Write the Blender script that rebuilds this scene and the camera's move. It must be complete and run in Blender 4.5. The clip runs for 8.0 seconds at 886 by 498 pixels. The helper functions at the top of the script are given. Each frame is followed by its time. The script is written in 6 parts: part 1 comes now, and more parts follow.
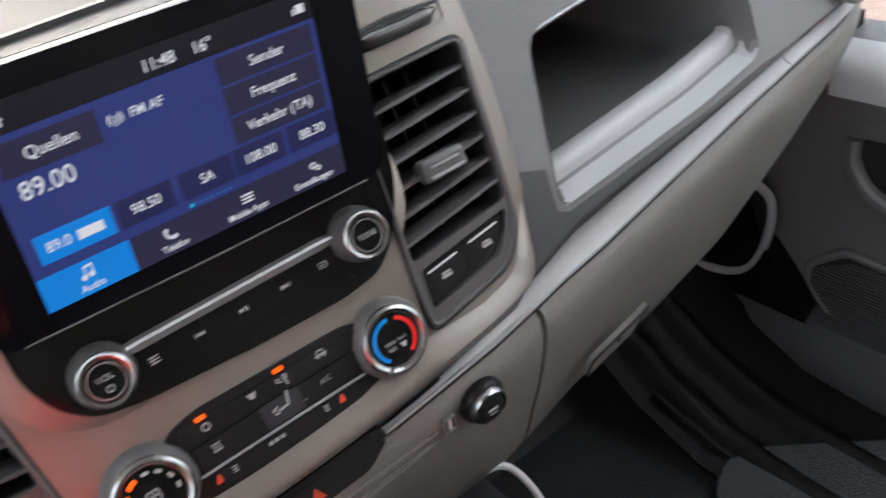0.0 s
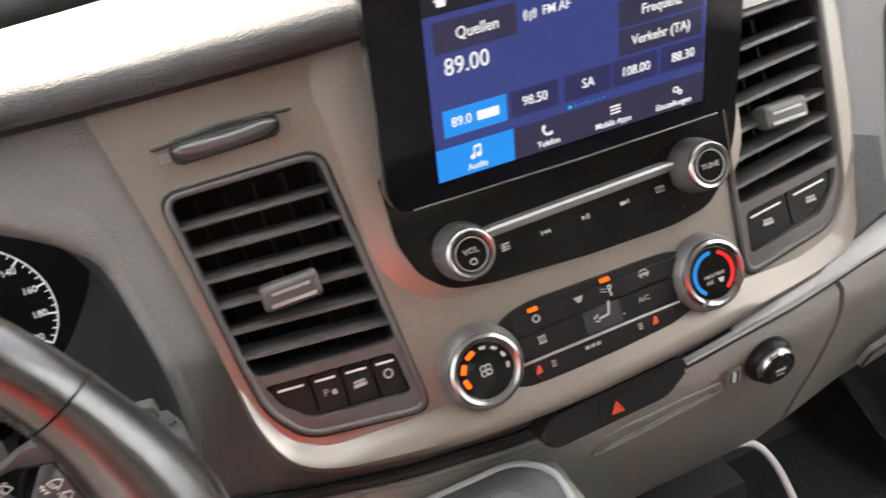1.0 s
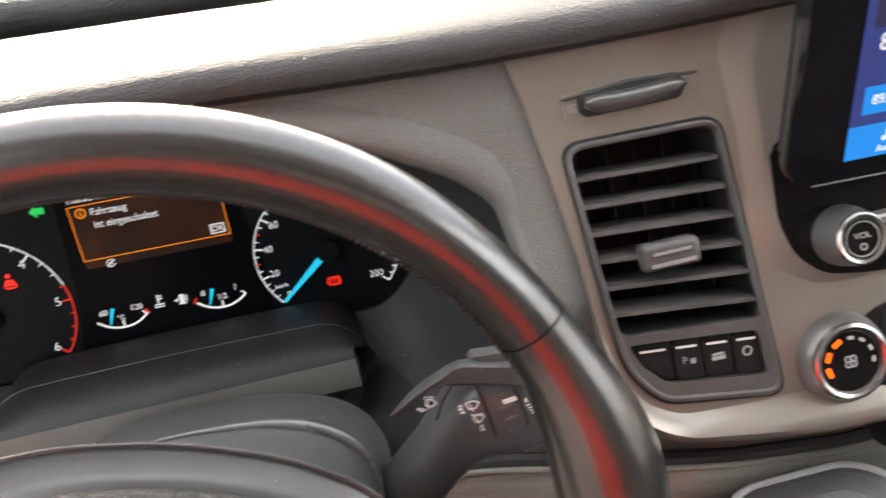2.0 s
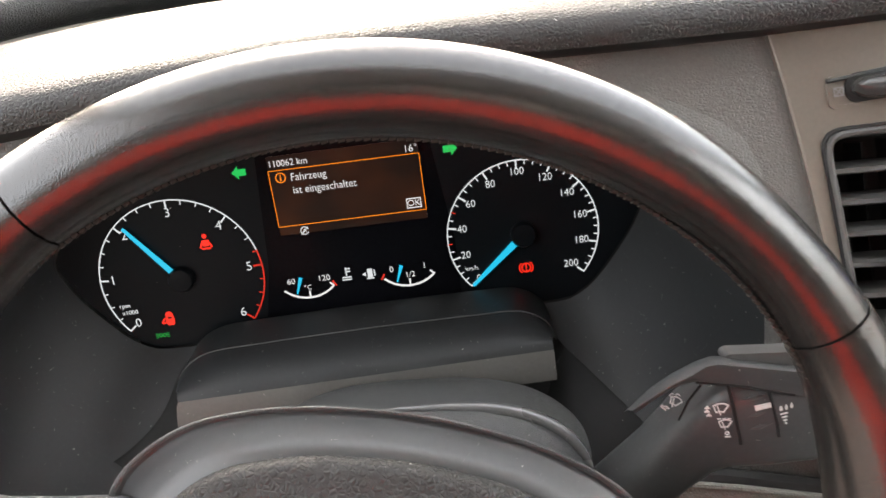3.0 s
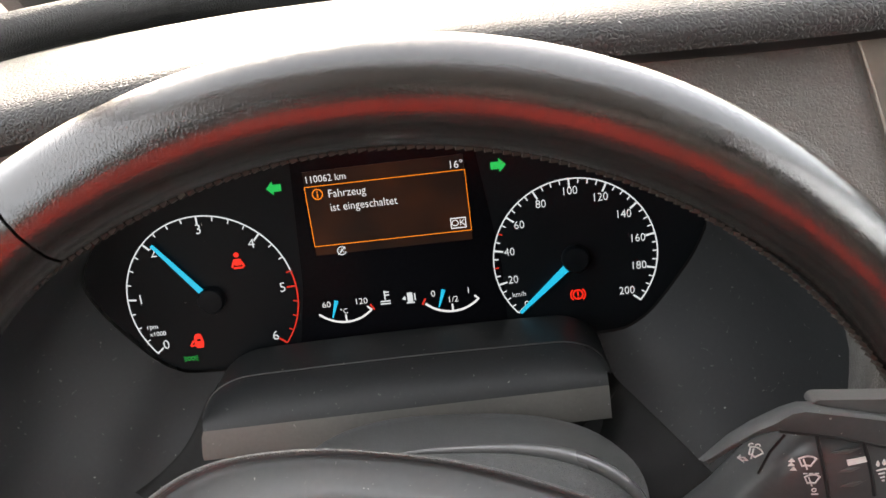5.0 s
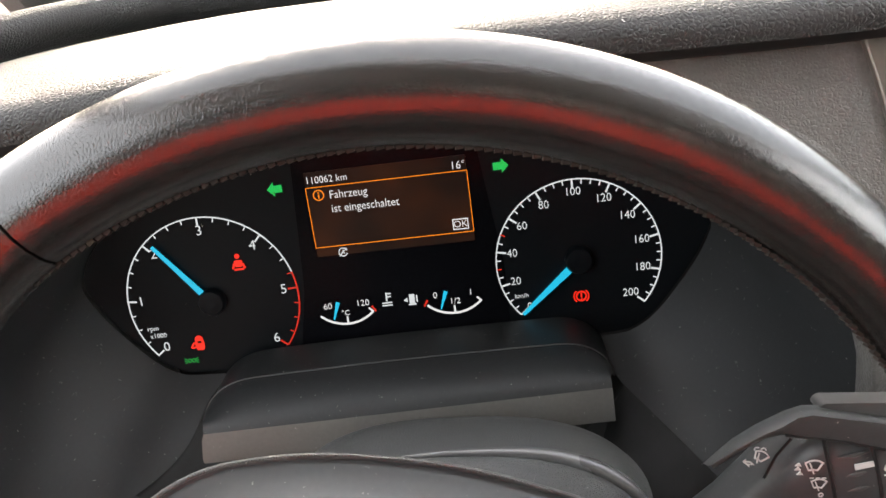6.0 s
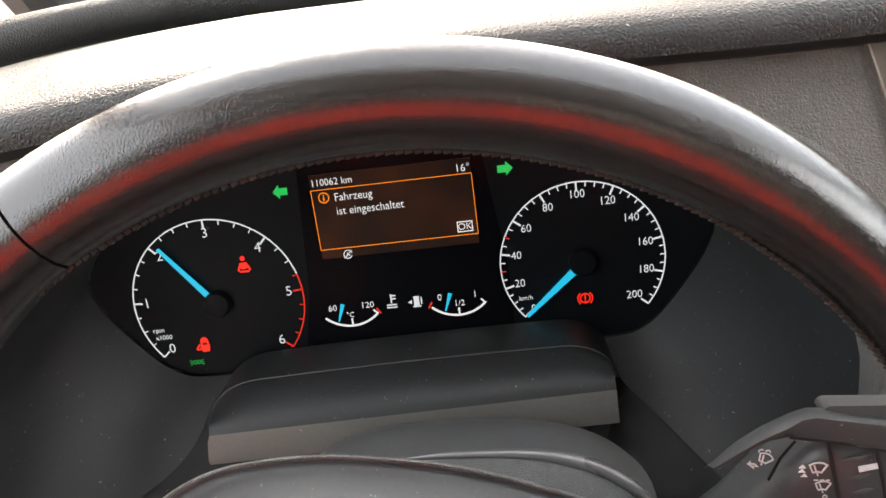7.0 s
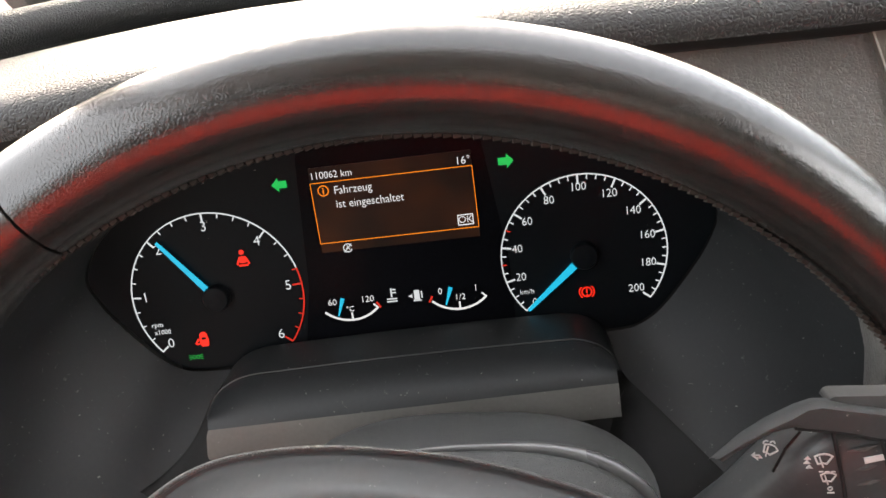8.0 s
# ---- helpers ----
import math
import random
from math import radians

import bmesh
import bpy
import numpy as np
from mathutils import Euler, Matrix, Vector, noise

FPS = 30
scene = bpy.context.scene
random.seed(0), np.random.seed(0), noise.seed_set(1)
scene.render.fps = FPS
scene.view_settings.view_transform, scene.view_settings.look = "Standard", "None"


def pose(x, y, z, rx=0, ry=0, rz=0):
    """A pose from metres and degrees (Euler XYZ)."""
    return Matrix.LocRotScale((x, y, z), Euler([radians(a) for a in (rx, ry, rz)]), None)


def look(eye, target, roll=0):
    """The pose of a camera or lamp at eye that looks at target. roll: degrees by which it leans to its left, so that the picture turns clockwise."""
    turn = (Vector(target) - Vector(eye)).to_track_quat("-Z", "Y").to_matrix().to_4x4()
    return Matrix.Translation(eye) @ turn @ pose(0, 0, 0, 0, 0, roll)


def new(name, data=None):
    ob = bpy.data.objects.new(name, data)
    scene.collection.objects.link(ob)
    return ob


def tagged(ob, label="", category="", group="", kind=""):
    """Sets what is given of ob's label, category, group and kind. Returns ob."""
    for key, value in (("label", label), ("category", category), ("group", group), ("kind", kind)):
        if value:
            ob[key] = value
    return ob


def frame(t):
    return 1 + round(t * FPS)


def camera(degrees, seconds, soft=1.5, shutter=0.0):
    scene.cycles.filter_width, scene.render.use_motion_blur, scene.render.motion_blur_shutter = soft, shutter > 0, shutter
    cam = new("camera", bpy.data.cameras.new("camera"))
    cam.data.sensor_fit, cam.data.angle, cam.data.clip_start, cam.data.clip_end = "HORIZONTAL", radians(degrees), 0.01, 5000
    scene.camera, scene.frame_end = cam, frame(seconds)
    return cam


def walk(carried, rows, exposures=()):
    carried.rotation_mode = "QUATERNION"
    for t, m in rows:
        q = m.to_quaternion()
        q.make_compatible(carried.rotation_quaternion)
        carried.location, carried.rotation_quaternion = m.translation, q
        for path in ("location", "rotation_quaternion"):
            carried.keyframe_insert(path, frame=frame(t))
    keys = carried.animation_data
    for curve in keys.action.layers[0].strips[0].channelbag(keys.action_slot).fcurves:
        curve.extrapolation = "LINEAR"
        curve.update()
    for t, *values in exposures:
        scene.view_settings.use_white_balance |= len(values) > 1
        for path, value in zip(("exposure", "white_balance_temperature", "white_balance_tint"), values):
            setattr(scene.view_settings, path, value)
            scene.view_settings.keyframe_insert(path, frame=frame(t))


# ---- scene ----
cam = camera(57.2, 8.0, 1.5, 0.28)
PATH = [
    (0, (-0.083, -0.385, 1.1), (0.727, 1.08, 0.006), -14.0),
    (0.5, (-0.155, -0.382, 1.085), (0.462, 1.222, 0.061), -13.1),
    (1, (-0.206, -0.38, 1.086), (0.269, 1.29, 0.093), -12.1),
    (1.5, (-0.273, -0.363, 1.09), (0.059, 1.354, 0.12), -11.4),
    (2, (-0.345, -0.353, 1.093), (-0.178, 1.401, 0.147), -10.3),
    (2.2, (-0.365, -0.351, 1.091), (-0.272, 1.411, 0.15), -10.0),
    (3.3, (-0.4166, -0.3123, 1.0704), (-0.5028, 1.4872, 0.2018), -9.22),
    (3.5, (-0.4137, -0.3033, 1.0673), (-0.5102, 1.5009, 0.2110), -9.13),
    (4, (-0.4159, -0.2970, 1.0653), (-0.5395, 1.5109, 0.2181), -9.38),
    (4.5, (-0.4176, -0.2962, 1.0634), (-0.5607, 1.5149, 0.2280), -9.52),
    (6, (-0.4164, -0.2905, 1.0596), (-0.5802, 1.5254, 0.2366), -9.74),
    (6.5, (-0.4184, -0.2937, 1.0633), (-0.5850, 1.5210, 0.2411), -9.80),
    (7, (-0.4180, -0.2921, 1.0617), (-0.5848, 1.5240, 0.2409), -9.76),
    (7.5, (-0.4173, -0.2892, 1.0593), (-0.5827, 1.5278, 0.2404), -9.78),
    (8, (-0.4186, -0.2905, 1.0564), (-0.5875, 1.5264, 0.2361), -9.85),
]
EXPOSURE = 1.9
walk(cam, [(t, look(eye, target, roll)) for t, eye, target, roll in PATH], [(0, EXPOSURE - 0.34, 6500, 10), (0.5, EXPOSURE + 0.10, 6900, 10), (1, EXPOSURE + 0.26, 7150, 10), (2, EXPOSURE + 0.26, 7150, 10), (3.3, EXPOSURE + 0.12, 7150, 10), (8, EXPOSURE + 0.05, 7150, 10)])

# ---- daylight ----
world = bpy.data.worlds.new("daylight")
scene.world = world
world.use_nodes = True
wn = world.node_tree.nodes
sky = wn.new("ShaderNodeTexSky")
sky.sky_type, sky.sun_disc = "NISHITA", False
sky.sun_elevation, sky.sun_rotation = radians(32), radians(-15)
sky.air_density, sky.dust_density = 1.0, 4.0
wn["Background"].inputs["Strength"].default_value = 0.12
world.node_tree.links.new(sky.outputs[0], wn["Background"].inputs[0])
# thin white cloud over the whole sky
cloud, both = wn.new("ShaderNodeBackground"), wn.new("ShaderNodeAddShader")
cloud.inputs["Color"].default_value, cloud.inputs["Strength"].default_value = (0.95, 0.97, 1.0, 1), 0.60
world.node_tree.links.new(wn["Background"].outputs[0], both.inputs[0])
world.node_tree.links.new(cloud.outputs[0], both.inputs[1])
world.node_tree.links.new(both.outputs[0], wn["World Output"].inputs["Surface"])
sun = new("sun", bpy.data.lights.new("sun", "SUN"))
sun.data.energy, sun.data.angle, sun.data.color = 0.5, radians(25), (1.0, 0.98, 0.95)
sun.matrix_world = look((-0.7, 2.6, 1.68), (0, 0, 0))


def window_light(name, watts, w, h, eye, target):
    """Sky light that comes in through an opening of the cab."""
    li = new(name, bpy.data.lights.new(name, "AREA"))
    li.data.shape, li.data.size, li.data.size_y, li.data.energy = "RECTANGLE", w, h, watts
    li.data.color = (0.97, 0.98, 1.0)
    li.matrix_world = look(eye, target)


window_light("doorway_light", 0.85, 1.40, 0.60, (-0.88, -0.52, 1.42), (0.0, -0.53, 0.95))
window_light("side_window_light", 1.15, 0.85, 0.45, (0.86, -0.42, 1.40), (0.0, -0.20, 0.85))

# ---- materials ----
def nodes_of(name):
    m = bpy.data.materials.new(name)
    m.use_nodes = True
    return m, m.node_tree.nodes, m.node_tree.links, m.node_tree.nodes["Principled BSDF"]


def surface(name, colour, rough=0.5, metal=0.0, grain=0.0, cell=700.0, wear=0.12, spec=0.5, dust=0.0, coat=0.0, coat_ior=1.5, fleck=330.0, size_most=0.13, speckle=(0.42, 0.41, 0.38)):
    """A surface with large and fine variation; grain: depth in metres of a leather-like relief with so many cells a metre."""
    m, nd, ln, p = nodes_of(name)
    p.inputs["Metallic"].default_value = metal
    p.inputs["Specular IOR Level"].default_value = spec
    p.inputs["Coat Weight"].default_value = coat
    p.inputs["Coat Roughness"].default_value = rough
    p.inputs["Coat IOR"].default_value = coat_ior
    co = nd.new("ShaderNodeTexCoord")
    big = nd.new("ShaderNodeTexNoise")
    big.inputs["Scale"].default_value, big.inputs["Detail"].default_value = 9.0, 4.0
    ln.new(co.outputs["Object"], big.inputs["Vector"])
    fine = nd.new("ShaderNodeTexNoise")
    fine.inputs["Scale"].default_value, fine.inputs["Detail"].default_value = 420.0, 3.0
    ln.new(co.outputs["Object"], fine.inputs["Vector"])
    add = nd.new("ShaderNodeMath")
    add.operation = "ADD"
    ln.new(big.outputs["Fac"], add.inputs[0])
    ln.new(fine.outputs["Fac"], add.inputs[1])
    span = nd.new("ShaderNodeMapRange")
    span.inputs["From Min"].default_value, span.inputs["From Max"].default_value = 0.6, 1.4
    span.inputs["To Min"].default_value, span.inputs["To Max"].default_value = 1 - wear, 1 + wear
    ln.new(add.outputs[0], span.inputs["Value"])
    tone = nd.new("ShaderNodeVectorMath")
    tone.operation = "SCALE"
    tone.inputs[0].default_value = colour
    ln.new(span.outputs[0], tone.inputs["Scale"])
    last = tone.outputs[0]
    if dust:
        speck = nd.new("ShaderNodeTexVoronoi")
        speck.inputs["Scale"].default_value = fleck
        swirl = nd.new("ShaderNodeVectorMath")
        swirl.operation = "SCALE"
        swirl.inputs["Scale"].default_value = 0.006
        ln.new(fine.outputs["Color"], swirl.inputs[0])
        bent = nd.new("ShaderNodeVectorMath")
        ln.new(co.outputs["Object"], bent.inputs[0])
        ln.new(swirl.outputs[0], bent.inputs[1])
        ln.new(bent.outputs[0], speck.inputs["Vector"])
        size = nd.new("ShaderNodeMapRange")
        size.inputs["From Min"].default_value, size.inputs["From Max"].default_value = 1 - dust, 1.0
        size.inputs["To Min"].default_value, size.inputs["To Max"].default_value = 0.0, size_most
        one = nd.new("ShaderNodeSeparateColor")
        ln.new(speck.outputs["Color"], one.inputs[0])
        ln.new(one.outputs[0], size.inputs["Value"])
        near = nd.new("ShaderNodeMath")
        near.operation = "MULTIPLY"
        near.inputs[1].default_value = 1.0
        ln.new(size.outputs[0], near.inputs[0])
        dot = nd.new("ShaderNodeMath")
        dot.operation = "LESS_THAN"
        ln.new(speck.outputs["Distance"], dot.inputs[0])
        ln.new(near.outputs[0], dot.inputs[1])
        mix = nd.new("ShaderNodeMix")
        mix.data_type = "RGBA"
        mix.inputs["B"].default_value = (*speckle, 1)
        ln.new(dot.outputs[0], mix.inputs["Factor"])
        ln.new(last, mix.inputs["A"])
        last = mix.outputs["Result"]
    ln.new(last, p.inputs["Base Color"])
    shine = nd.new("ShaderNodeMapRange")
    shine.inputs["From Min"].default_value, shine.inputs["From Max"].default_value = 0.3, 0.7
    shine.inputs["To Min"].default_value, shine.inputs["To Max"].default_value = max(rough - 0.04, 0.03), rough + 0.04
    ln.new(big.outputs["Fac"], shine.inputs["Value"])
    ln.new(shine.outputs[0], p.inputs["Roughness"])
    bump = nd.new("ShaderNodeBump")
    if grain:
        vor = nd.new("ShaderNodeTexVoronoi")
        vor.feature = "DISTANCE_TO_EDGE"
        vor.inputs["Scale"].default_value = cell
        warp = nd.new("ShaderNodeVectorMath")
        warp.operation = "SCALE"
        warp.inputs["Scale"].default_value = 0.0012
        sub = nd.new("ShaderNodeVectorMath")
        ln.new(fine.outputs["Color"], warp.inputs[0])
        ln.new(co.outputs["Object"], sub.inputs[0])
        ln.new(warp.outputs[0], sub.inputs[1])
        ln.new(sub.outputs[0], vor.inputs["Vector"])
        dome = nd.new("ShaderNodeMapRange")
        dome.interpolation_type = "SMOOTHSTEP"
        dome.inputs["From Max"].default_value = 0.32
        ln.new(vor.outputs["Distance"], dome.inputs["Value"])
        ln.new(dome.outputs[0], bump.inputs["Height"])
        bump.inputs["Distance"].default_value = grain
    else:
        ln.new(fine.outputs["Fac"], bump.inputs["Height"])
        bump.inputs["Distance"].default_value = 0.00005 if rough > 0.35 else 0.000004 if rough > 0.17 else 0.000001
    bump.inputs["Strength"].default_value = 1.0
    ln.new(bump.outputs[0], p.inputs["Normal"])
    return m


def lit(name, colour, strength, rough=0.25):
    """A lit sign or screen element."""
    m, nd, ln, p = nodes_of(name)
    p.inputs["Base Color"].default_value = (0.01, 0.01, 0.01, 1)
    p.inputs["Roughness"].default_value = rough
    p.inputs["Emission Color"].default_value = (*colour, 1)
    p.inputs["Emission Strength"].default_value = strength
    p.inputs["Specular IOR Level"].default_value = 0.2
    return m


GLOW = 0.29
pad_mat = surface("grained soft dash skin", (0.032, 0.0315, 0.0305), 0.45, grain=0.00038, cell=430, dust=0.02, spec=0.36)
fascia_mat = surface("grained dark fascia plastic", (0.118, 0.114, 0.107), 0.40, grain=0.00020, cell=520)
grey_mat = surface("grained grey dash plastic", (0.122, 0.124, 0.122), 0.48, grain=0.00012, cell=720)
trim_mat = surface("light grey trim plastic", (0.50, 0.515, 0.515), 0.42, grain=0.00006, cell=800)
lip_mat = surface("mid grey lip plastic", (0.30, 0.308, 0.305), 0.45, grain=0.00006, cell=800)
# its dark tone also carries the shade below the passenger shelf
under_mat = surface("dark grained plastic and underside shade", (0.034, 0.036, 0.036), 0.5, grain=0.00018, cell=700)
panel_mat = surface("warm grey satin paint", (0.235, 0.212, 0.187), 0.31, metal=0.6, wear=0.06)
lower_mat = surface("beige grey lower dash plastic", (0.165, 0.160, 0.141), 0.46, grain=0.00026, cell=480)
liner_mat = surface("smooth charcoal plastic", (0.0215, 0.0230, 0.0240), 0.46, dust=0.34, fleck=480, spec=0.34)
shelf_mat = surface("charcoal satin plastic", (0.056, 0.057, 0.057), 0.38, dust=0.24, fleck=520)
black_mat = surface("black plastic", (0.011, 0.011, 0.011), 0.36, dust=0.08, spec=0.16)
dial_mat = surface("black dial face", (0.0062, 0.0078, 0.0092), 0.42, spec=0.08, dust=0.02)
# lighter copy of the ledge's plastic, for the light on its front
ledge_lit_mat = surface("ledge plastic lightened for its lit front", (0.105, 0.101, 0.094), 0.42, dust=0.08)
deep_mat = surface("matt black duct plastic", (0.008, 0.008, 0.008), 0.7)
louvre_mat = surface("dark grey louvre plastic", (0.064, 0.063, 0.061), 0.36)
frame_mat = surface("grey vent frame plastic", (0.062, 0.060, 0.058), 0.36)
grip_mat = surface("dark silver grip plastic", (0.11, 0.109, 0.108), 0.24, metal=0.6, wear=0.06)
piano_mat = surface("gloss black plastic", (0.004, 0.004, 0.004), 0.07, wear=0.3, dust=0.05, spec=0.36)
glass_mat = surface("black screen glass", (0.003, 0.003, 0.004), 0.05, wear=0.3, spec=0.30)
window_mat = surface("dark display window", (0.004, 0.0042, 0.0055), 0.22, wear=0.3, spec=0.06)
chrome_mat = surface("satin chrome", (0.32, 0.316, 0.308), 0.27, metal=1.0, wear=0.05)
silver_mat = surface("silver painted plastic", (0.34, 0.34, 0.335), 0.3, metal=0.6, wear=0.05)
knob_mat = surface("dark silver knob body", (0.15, 0.147, 0.144), 0.35, metal=0.6, wear=0.05)
leather_mat = surface("black leather", (0.013, 0.0120, 0.011), 0.20, grain=0.00005, cell=850, wear=0.08, spec=0.68, coat=0.68, coat_ior=1.55)
thread_mat = surface("dark brown thread", (0.018, 0.013, 0.009), 0.8)
hub_mat = surface("charcoal airbag cover", (0.072, 0.074, 0.074), 0.42, grain=0.00020, cell=760, dust=0.42, fleck=620)
edge_mat = surface("lighter glossy plastic for the edge highlight", (0.10, 0.10, 0.10), 0.27, dust=0.2, fleck=620, spec=1.0, coat=0.8)
satin_mat = surface("satin charcoal trim ring", (0.052, 0.0535, 0.055), 0.32, dust=0.30, fleck=560, spec=0.8)
rubber_mat = surface("black rubber", (0.004, 0.004, 0.004), 0.40, grain=0.0004, cell=300, spec=0.12)
carpet_mat = surface("dark speckled carpet", (0.012, 0.015, 0.016), 0.95, grain=0.002, cell=420, wear=0.8, dust=0.55, fleck=520, size_most=0.34, speckle=(0.085, 0.094, 0.096))
door_mat = surface("dark grey door plastic", (0.11, 0.108, 0.104), 0.5, grain=0.00015, cell=420)
mesh_mat = surface("black speaker grille", (0.06, 0.06, 0.06), 0.5)
print_mat = surface("white printing", (0.62, 0.62, 0.60), 0.5, wear=0.05)
dim_mat = surface("grey printing", (0.30, 0.30, 0.29), 0.5, wear=0.05)
red_mat = surface("red printing", (0.50, 0.05, 0.02), 0.4, wear=0.05)
roof_mat = surface("light grey headliner", (0.38, 0.375, 0.36), 0.9)
seat_mat = surface("dark seat cloth", (0.03, 0.03, 0.03), 0.9, grain=0.0006, cell=500)
cloth_mat = surface("red cloth standing in for mirrored red clothing", (0.66, 0.026, 0.011), 0.8, grain=0.0006, cell=500)
paving_mat = surface("pinkish paving", (0.30, 0.22, 0.185), 0.9, grain=0.004, cell=60, wear=0.35)
white_mat = surface("white body paint", (0.75, 0.75, 0.74), 0.25, wear=0.03)
clear_mat, *_, cp = nodes_of("clear window glass")
cp.inputs["Base Color"].default_value = (1, 1, 1, 1)
cp.inputs["Transmission Weight"].default_value = 1.0
cp.inputs["Roughness"].default_value, cp.inputs["IOR"].default_value = 0.0, 1.0
white_lit = lit("white display light", (0.85, 0.88, 0.95), 0.85 * GLOW)
dial_lit = lit("cool white dial light", (0.75, 0.82, 0.90), 0.80 * GLOW)
needle_lit = lit("cyan needle light", (0.0, 0.50, 0.80), 0.95 * GLOW)
red_lit = lit("red warning light", (1.0, 0.03, 0.015), 0.95 * GLOW)
redline_lit = lit("red dial light", (1.0, 0.05, 0.03), 0.55 * GLOW)
green_lit = lit("green lamp light", (0.0, 0.5, 0.08), 0.5 * GLOW)
arrow_lit = lit("green arrow light", (0.0, 0.62, 0.12), 0.75 * GLOW)
orange_lit = lit("orange display light", (1.0, 0.28, 0.02), 0.85 * GLOW)
amber_lit = lit("amber lamp light", (1.0, 0.11, 0.004), 1.7 * GLOW)
navy_lit = lit("navy display light", (0.025, 0.039, 0.185), 1.0 * GLOW, 0.06)
header_lit = lit("black display light", (0.006, 0.006, 0.012), 1.0 * GLOW, 0.06)
tile_lit = lit("slate display light", (0.022, 0.020, 0.055), 1.0 * GLOW, 0.06)
dark_tile_lit = lit("dark blue display light", (0.016, 0.017, 0.08), 1.0 * GLOW, 0.06)
azure_lit = lit("azure display light", (0.0, 0.22, 0.75), 1.0 * GLOW, 0.06)
blue_lit = lit("blue ring light", (0.0, 0.22, 0.70), 0.9 * GLOW)
hot_lit = lit("red ring light", (0.85, 0.02, 0.02), 0.9 * GLOW)
brown_lit, bn, bl_, bp = nodes_of("brown message light")
bp.inputs["Base Color"].default_value, bp.inputs["Roughness"].default_value = (0.01, 0.01, 0.01, 1), 0.3
btc, bgr, brm = bn.new("ShaderNodeTexCoord"), bn.new("ShaderNodeTexNoise"), bn.new("ShaderNodeValToRGB")
bgr.inputs["Scale"].default_value = 22.0
brm.color_ramp.elements[0].color, brm.color_ramp.elements[0].position = (0.003, 0.0014, 0.0008, 1), 0.35
brm.color_ramp.elements[1].color, brm.color_ramp.elements[1].position = (0.020, 0.0055, 0.0015, 1), 0.65
bl_.new(btc.outputs["Object"], bgr.inputs["Vector"])
bl_.new(bgr.outputs["Fac"], brm.inputs["Fac"])
bl_.new(brm.outputs[0], bp.inputs["Emission Color"])
bp.inputs["Emission Strength"].default_value = 1.4 * GLOW
bp.inputs["Specular IOR Level"].default_value = 0.1

# ---- helpers for meshes ----
def thing(name, label, category, m=None, group="", kind=""):
    ob = new(name)
    ob.empty_display_size = 0.01
    if m is not None:
        ob.matrix_world = m
    return tagged(ob, label, category, group, kind)


def part(name, bm, material, parent, label="", m=None, smooth=35):
    me = bpy.data.meshes.new(name)
    bmesh.ops.recalc_face_normals(bm, faces=bm.faces)
    bm.to_mesh(me)
    bm.free()
    me.materials.append(material)
    for poly in me.polygons:
        poly.use_smooth = len(poly.vertices) < 5
    me.set_sharp_from_angle(angle=radians(smooth))
    for poly in me.polygons:
        if len(poly.vertices) > 6:
            for k in poly.loop_indices:
                me.edges[me.loops[k].edge_index].use_edge_sharp = True
    ob = new(name, me)
    ob.parent = parent
    if m is not None:
        ob.matrix_local = m
    if label:
        ob["label"] = label
    return ob


def lone(name, bm, material, label, category, m=None, group="", kind="", smooth=35):
    ob = part(name, bm, material, None, label, None, smooth)
    if m is not None:
        ob.matrix_world = m
    return tagged(ob, label, category, group, kind)


def round_rect(cx, cy, w, h, r, n=5):
    pts = []
    for sx, sy, a in ((1, 1, 0), (-1, 1, 90), (-1, -1, 180), (1, -1, 270)):
        for i in range(n + 1):
            b = radians(a + 90 * i / n)
            pts.append((cx + sx * (w / 2 - r) + r * math.cos(b), cy + sy * (h / 2 - r) + r * math.sin(b)))
    return pts


def rounded(points, r, n=4):
    """The outline with each corner rounded."""
    out, k = [], len(points)
    for i in range(k):
        p, a, b = Vector(points[i]), Vector(points[i - 1]), Vector(points[(i + 1) % k])
        d = min(r, (a - p).length / 2.2, (b - p).length / 2.2)
        p0, p1 = p + (a - p).normalized() * d, p + (b - p).normalized() * d
        for j in range(n + 1):
            s = j / n
            q = p0 * (1 - s) ** 2 + p * 2 * s * (1 - s) + p1 * s * s
            out.append((q.x, q.y))
    return out


def spline(points, per=6, closed=False):
    """Catmull-Rom through points of any dimension."""
    pts = [Vector(p) for p in points]
    k, out = len(pts), []
    for i in range(k if closed else k - 1):
        p1, p2 = pts[i], pts[(i + 1) % k]
        p0 = pts[i - 1] if closed or i else p1 * 2 - p2
        p3 = pts[(i + 2) % k] if closed or i + 2 < k else p2 * 2 - p1
        for j in range(per):
            s = j / per
            out.append(0.5 * ((2 * p1) + (p2 - p0) * s + (2 * p0 - 5 * p1 + 4 * p2 - p3) * s * s + (3 * p1 - p0 - 3 * p2 + p3) * s ** 3))
    if not closed:
        out.append(pts[-1])
    return out


def prism(outline, z0, z1, bevel=0.0, seg=2):
    """The outline as a solid from z0 to z1, its front edge rounded."""
    bm = bmesh.new()
    lo = [bm.verts.new((x, y, z0)) for x, y in outline]
    hi = [bm.verts.new((x, y, z1)) for x, y in outline]
    k = len(outline)
    bm.faces.new(lo[::-1])
    top = bm.faces.new(hi)
    for i in range(k):
        bm.faces.new((lo[i], lo[(i + 1) % k], hi[(i + 1) % k], hi[i]))
    if bevel:
        bmesh.ops.bevel(bm, geom=list(top.edges), offset=bevel, segments=seg, affect="EDGES", profile=0.5)
    return bm


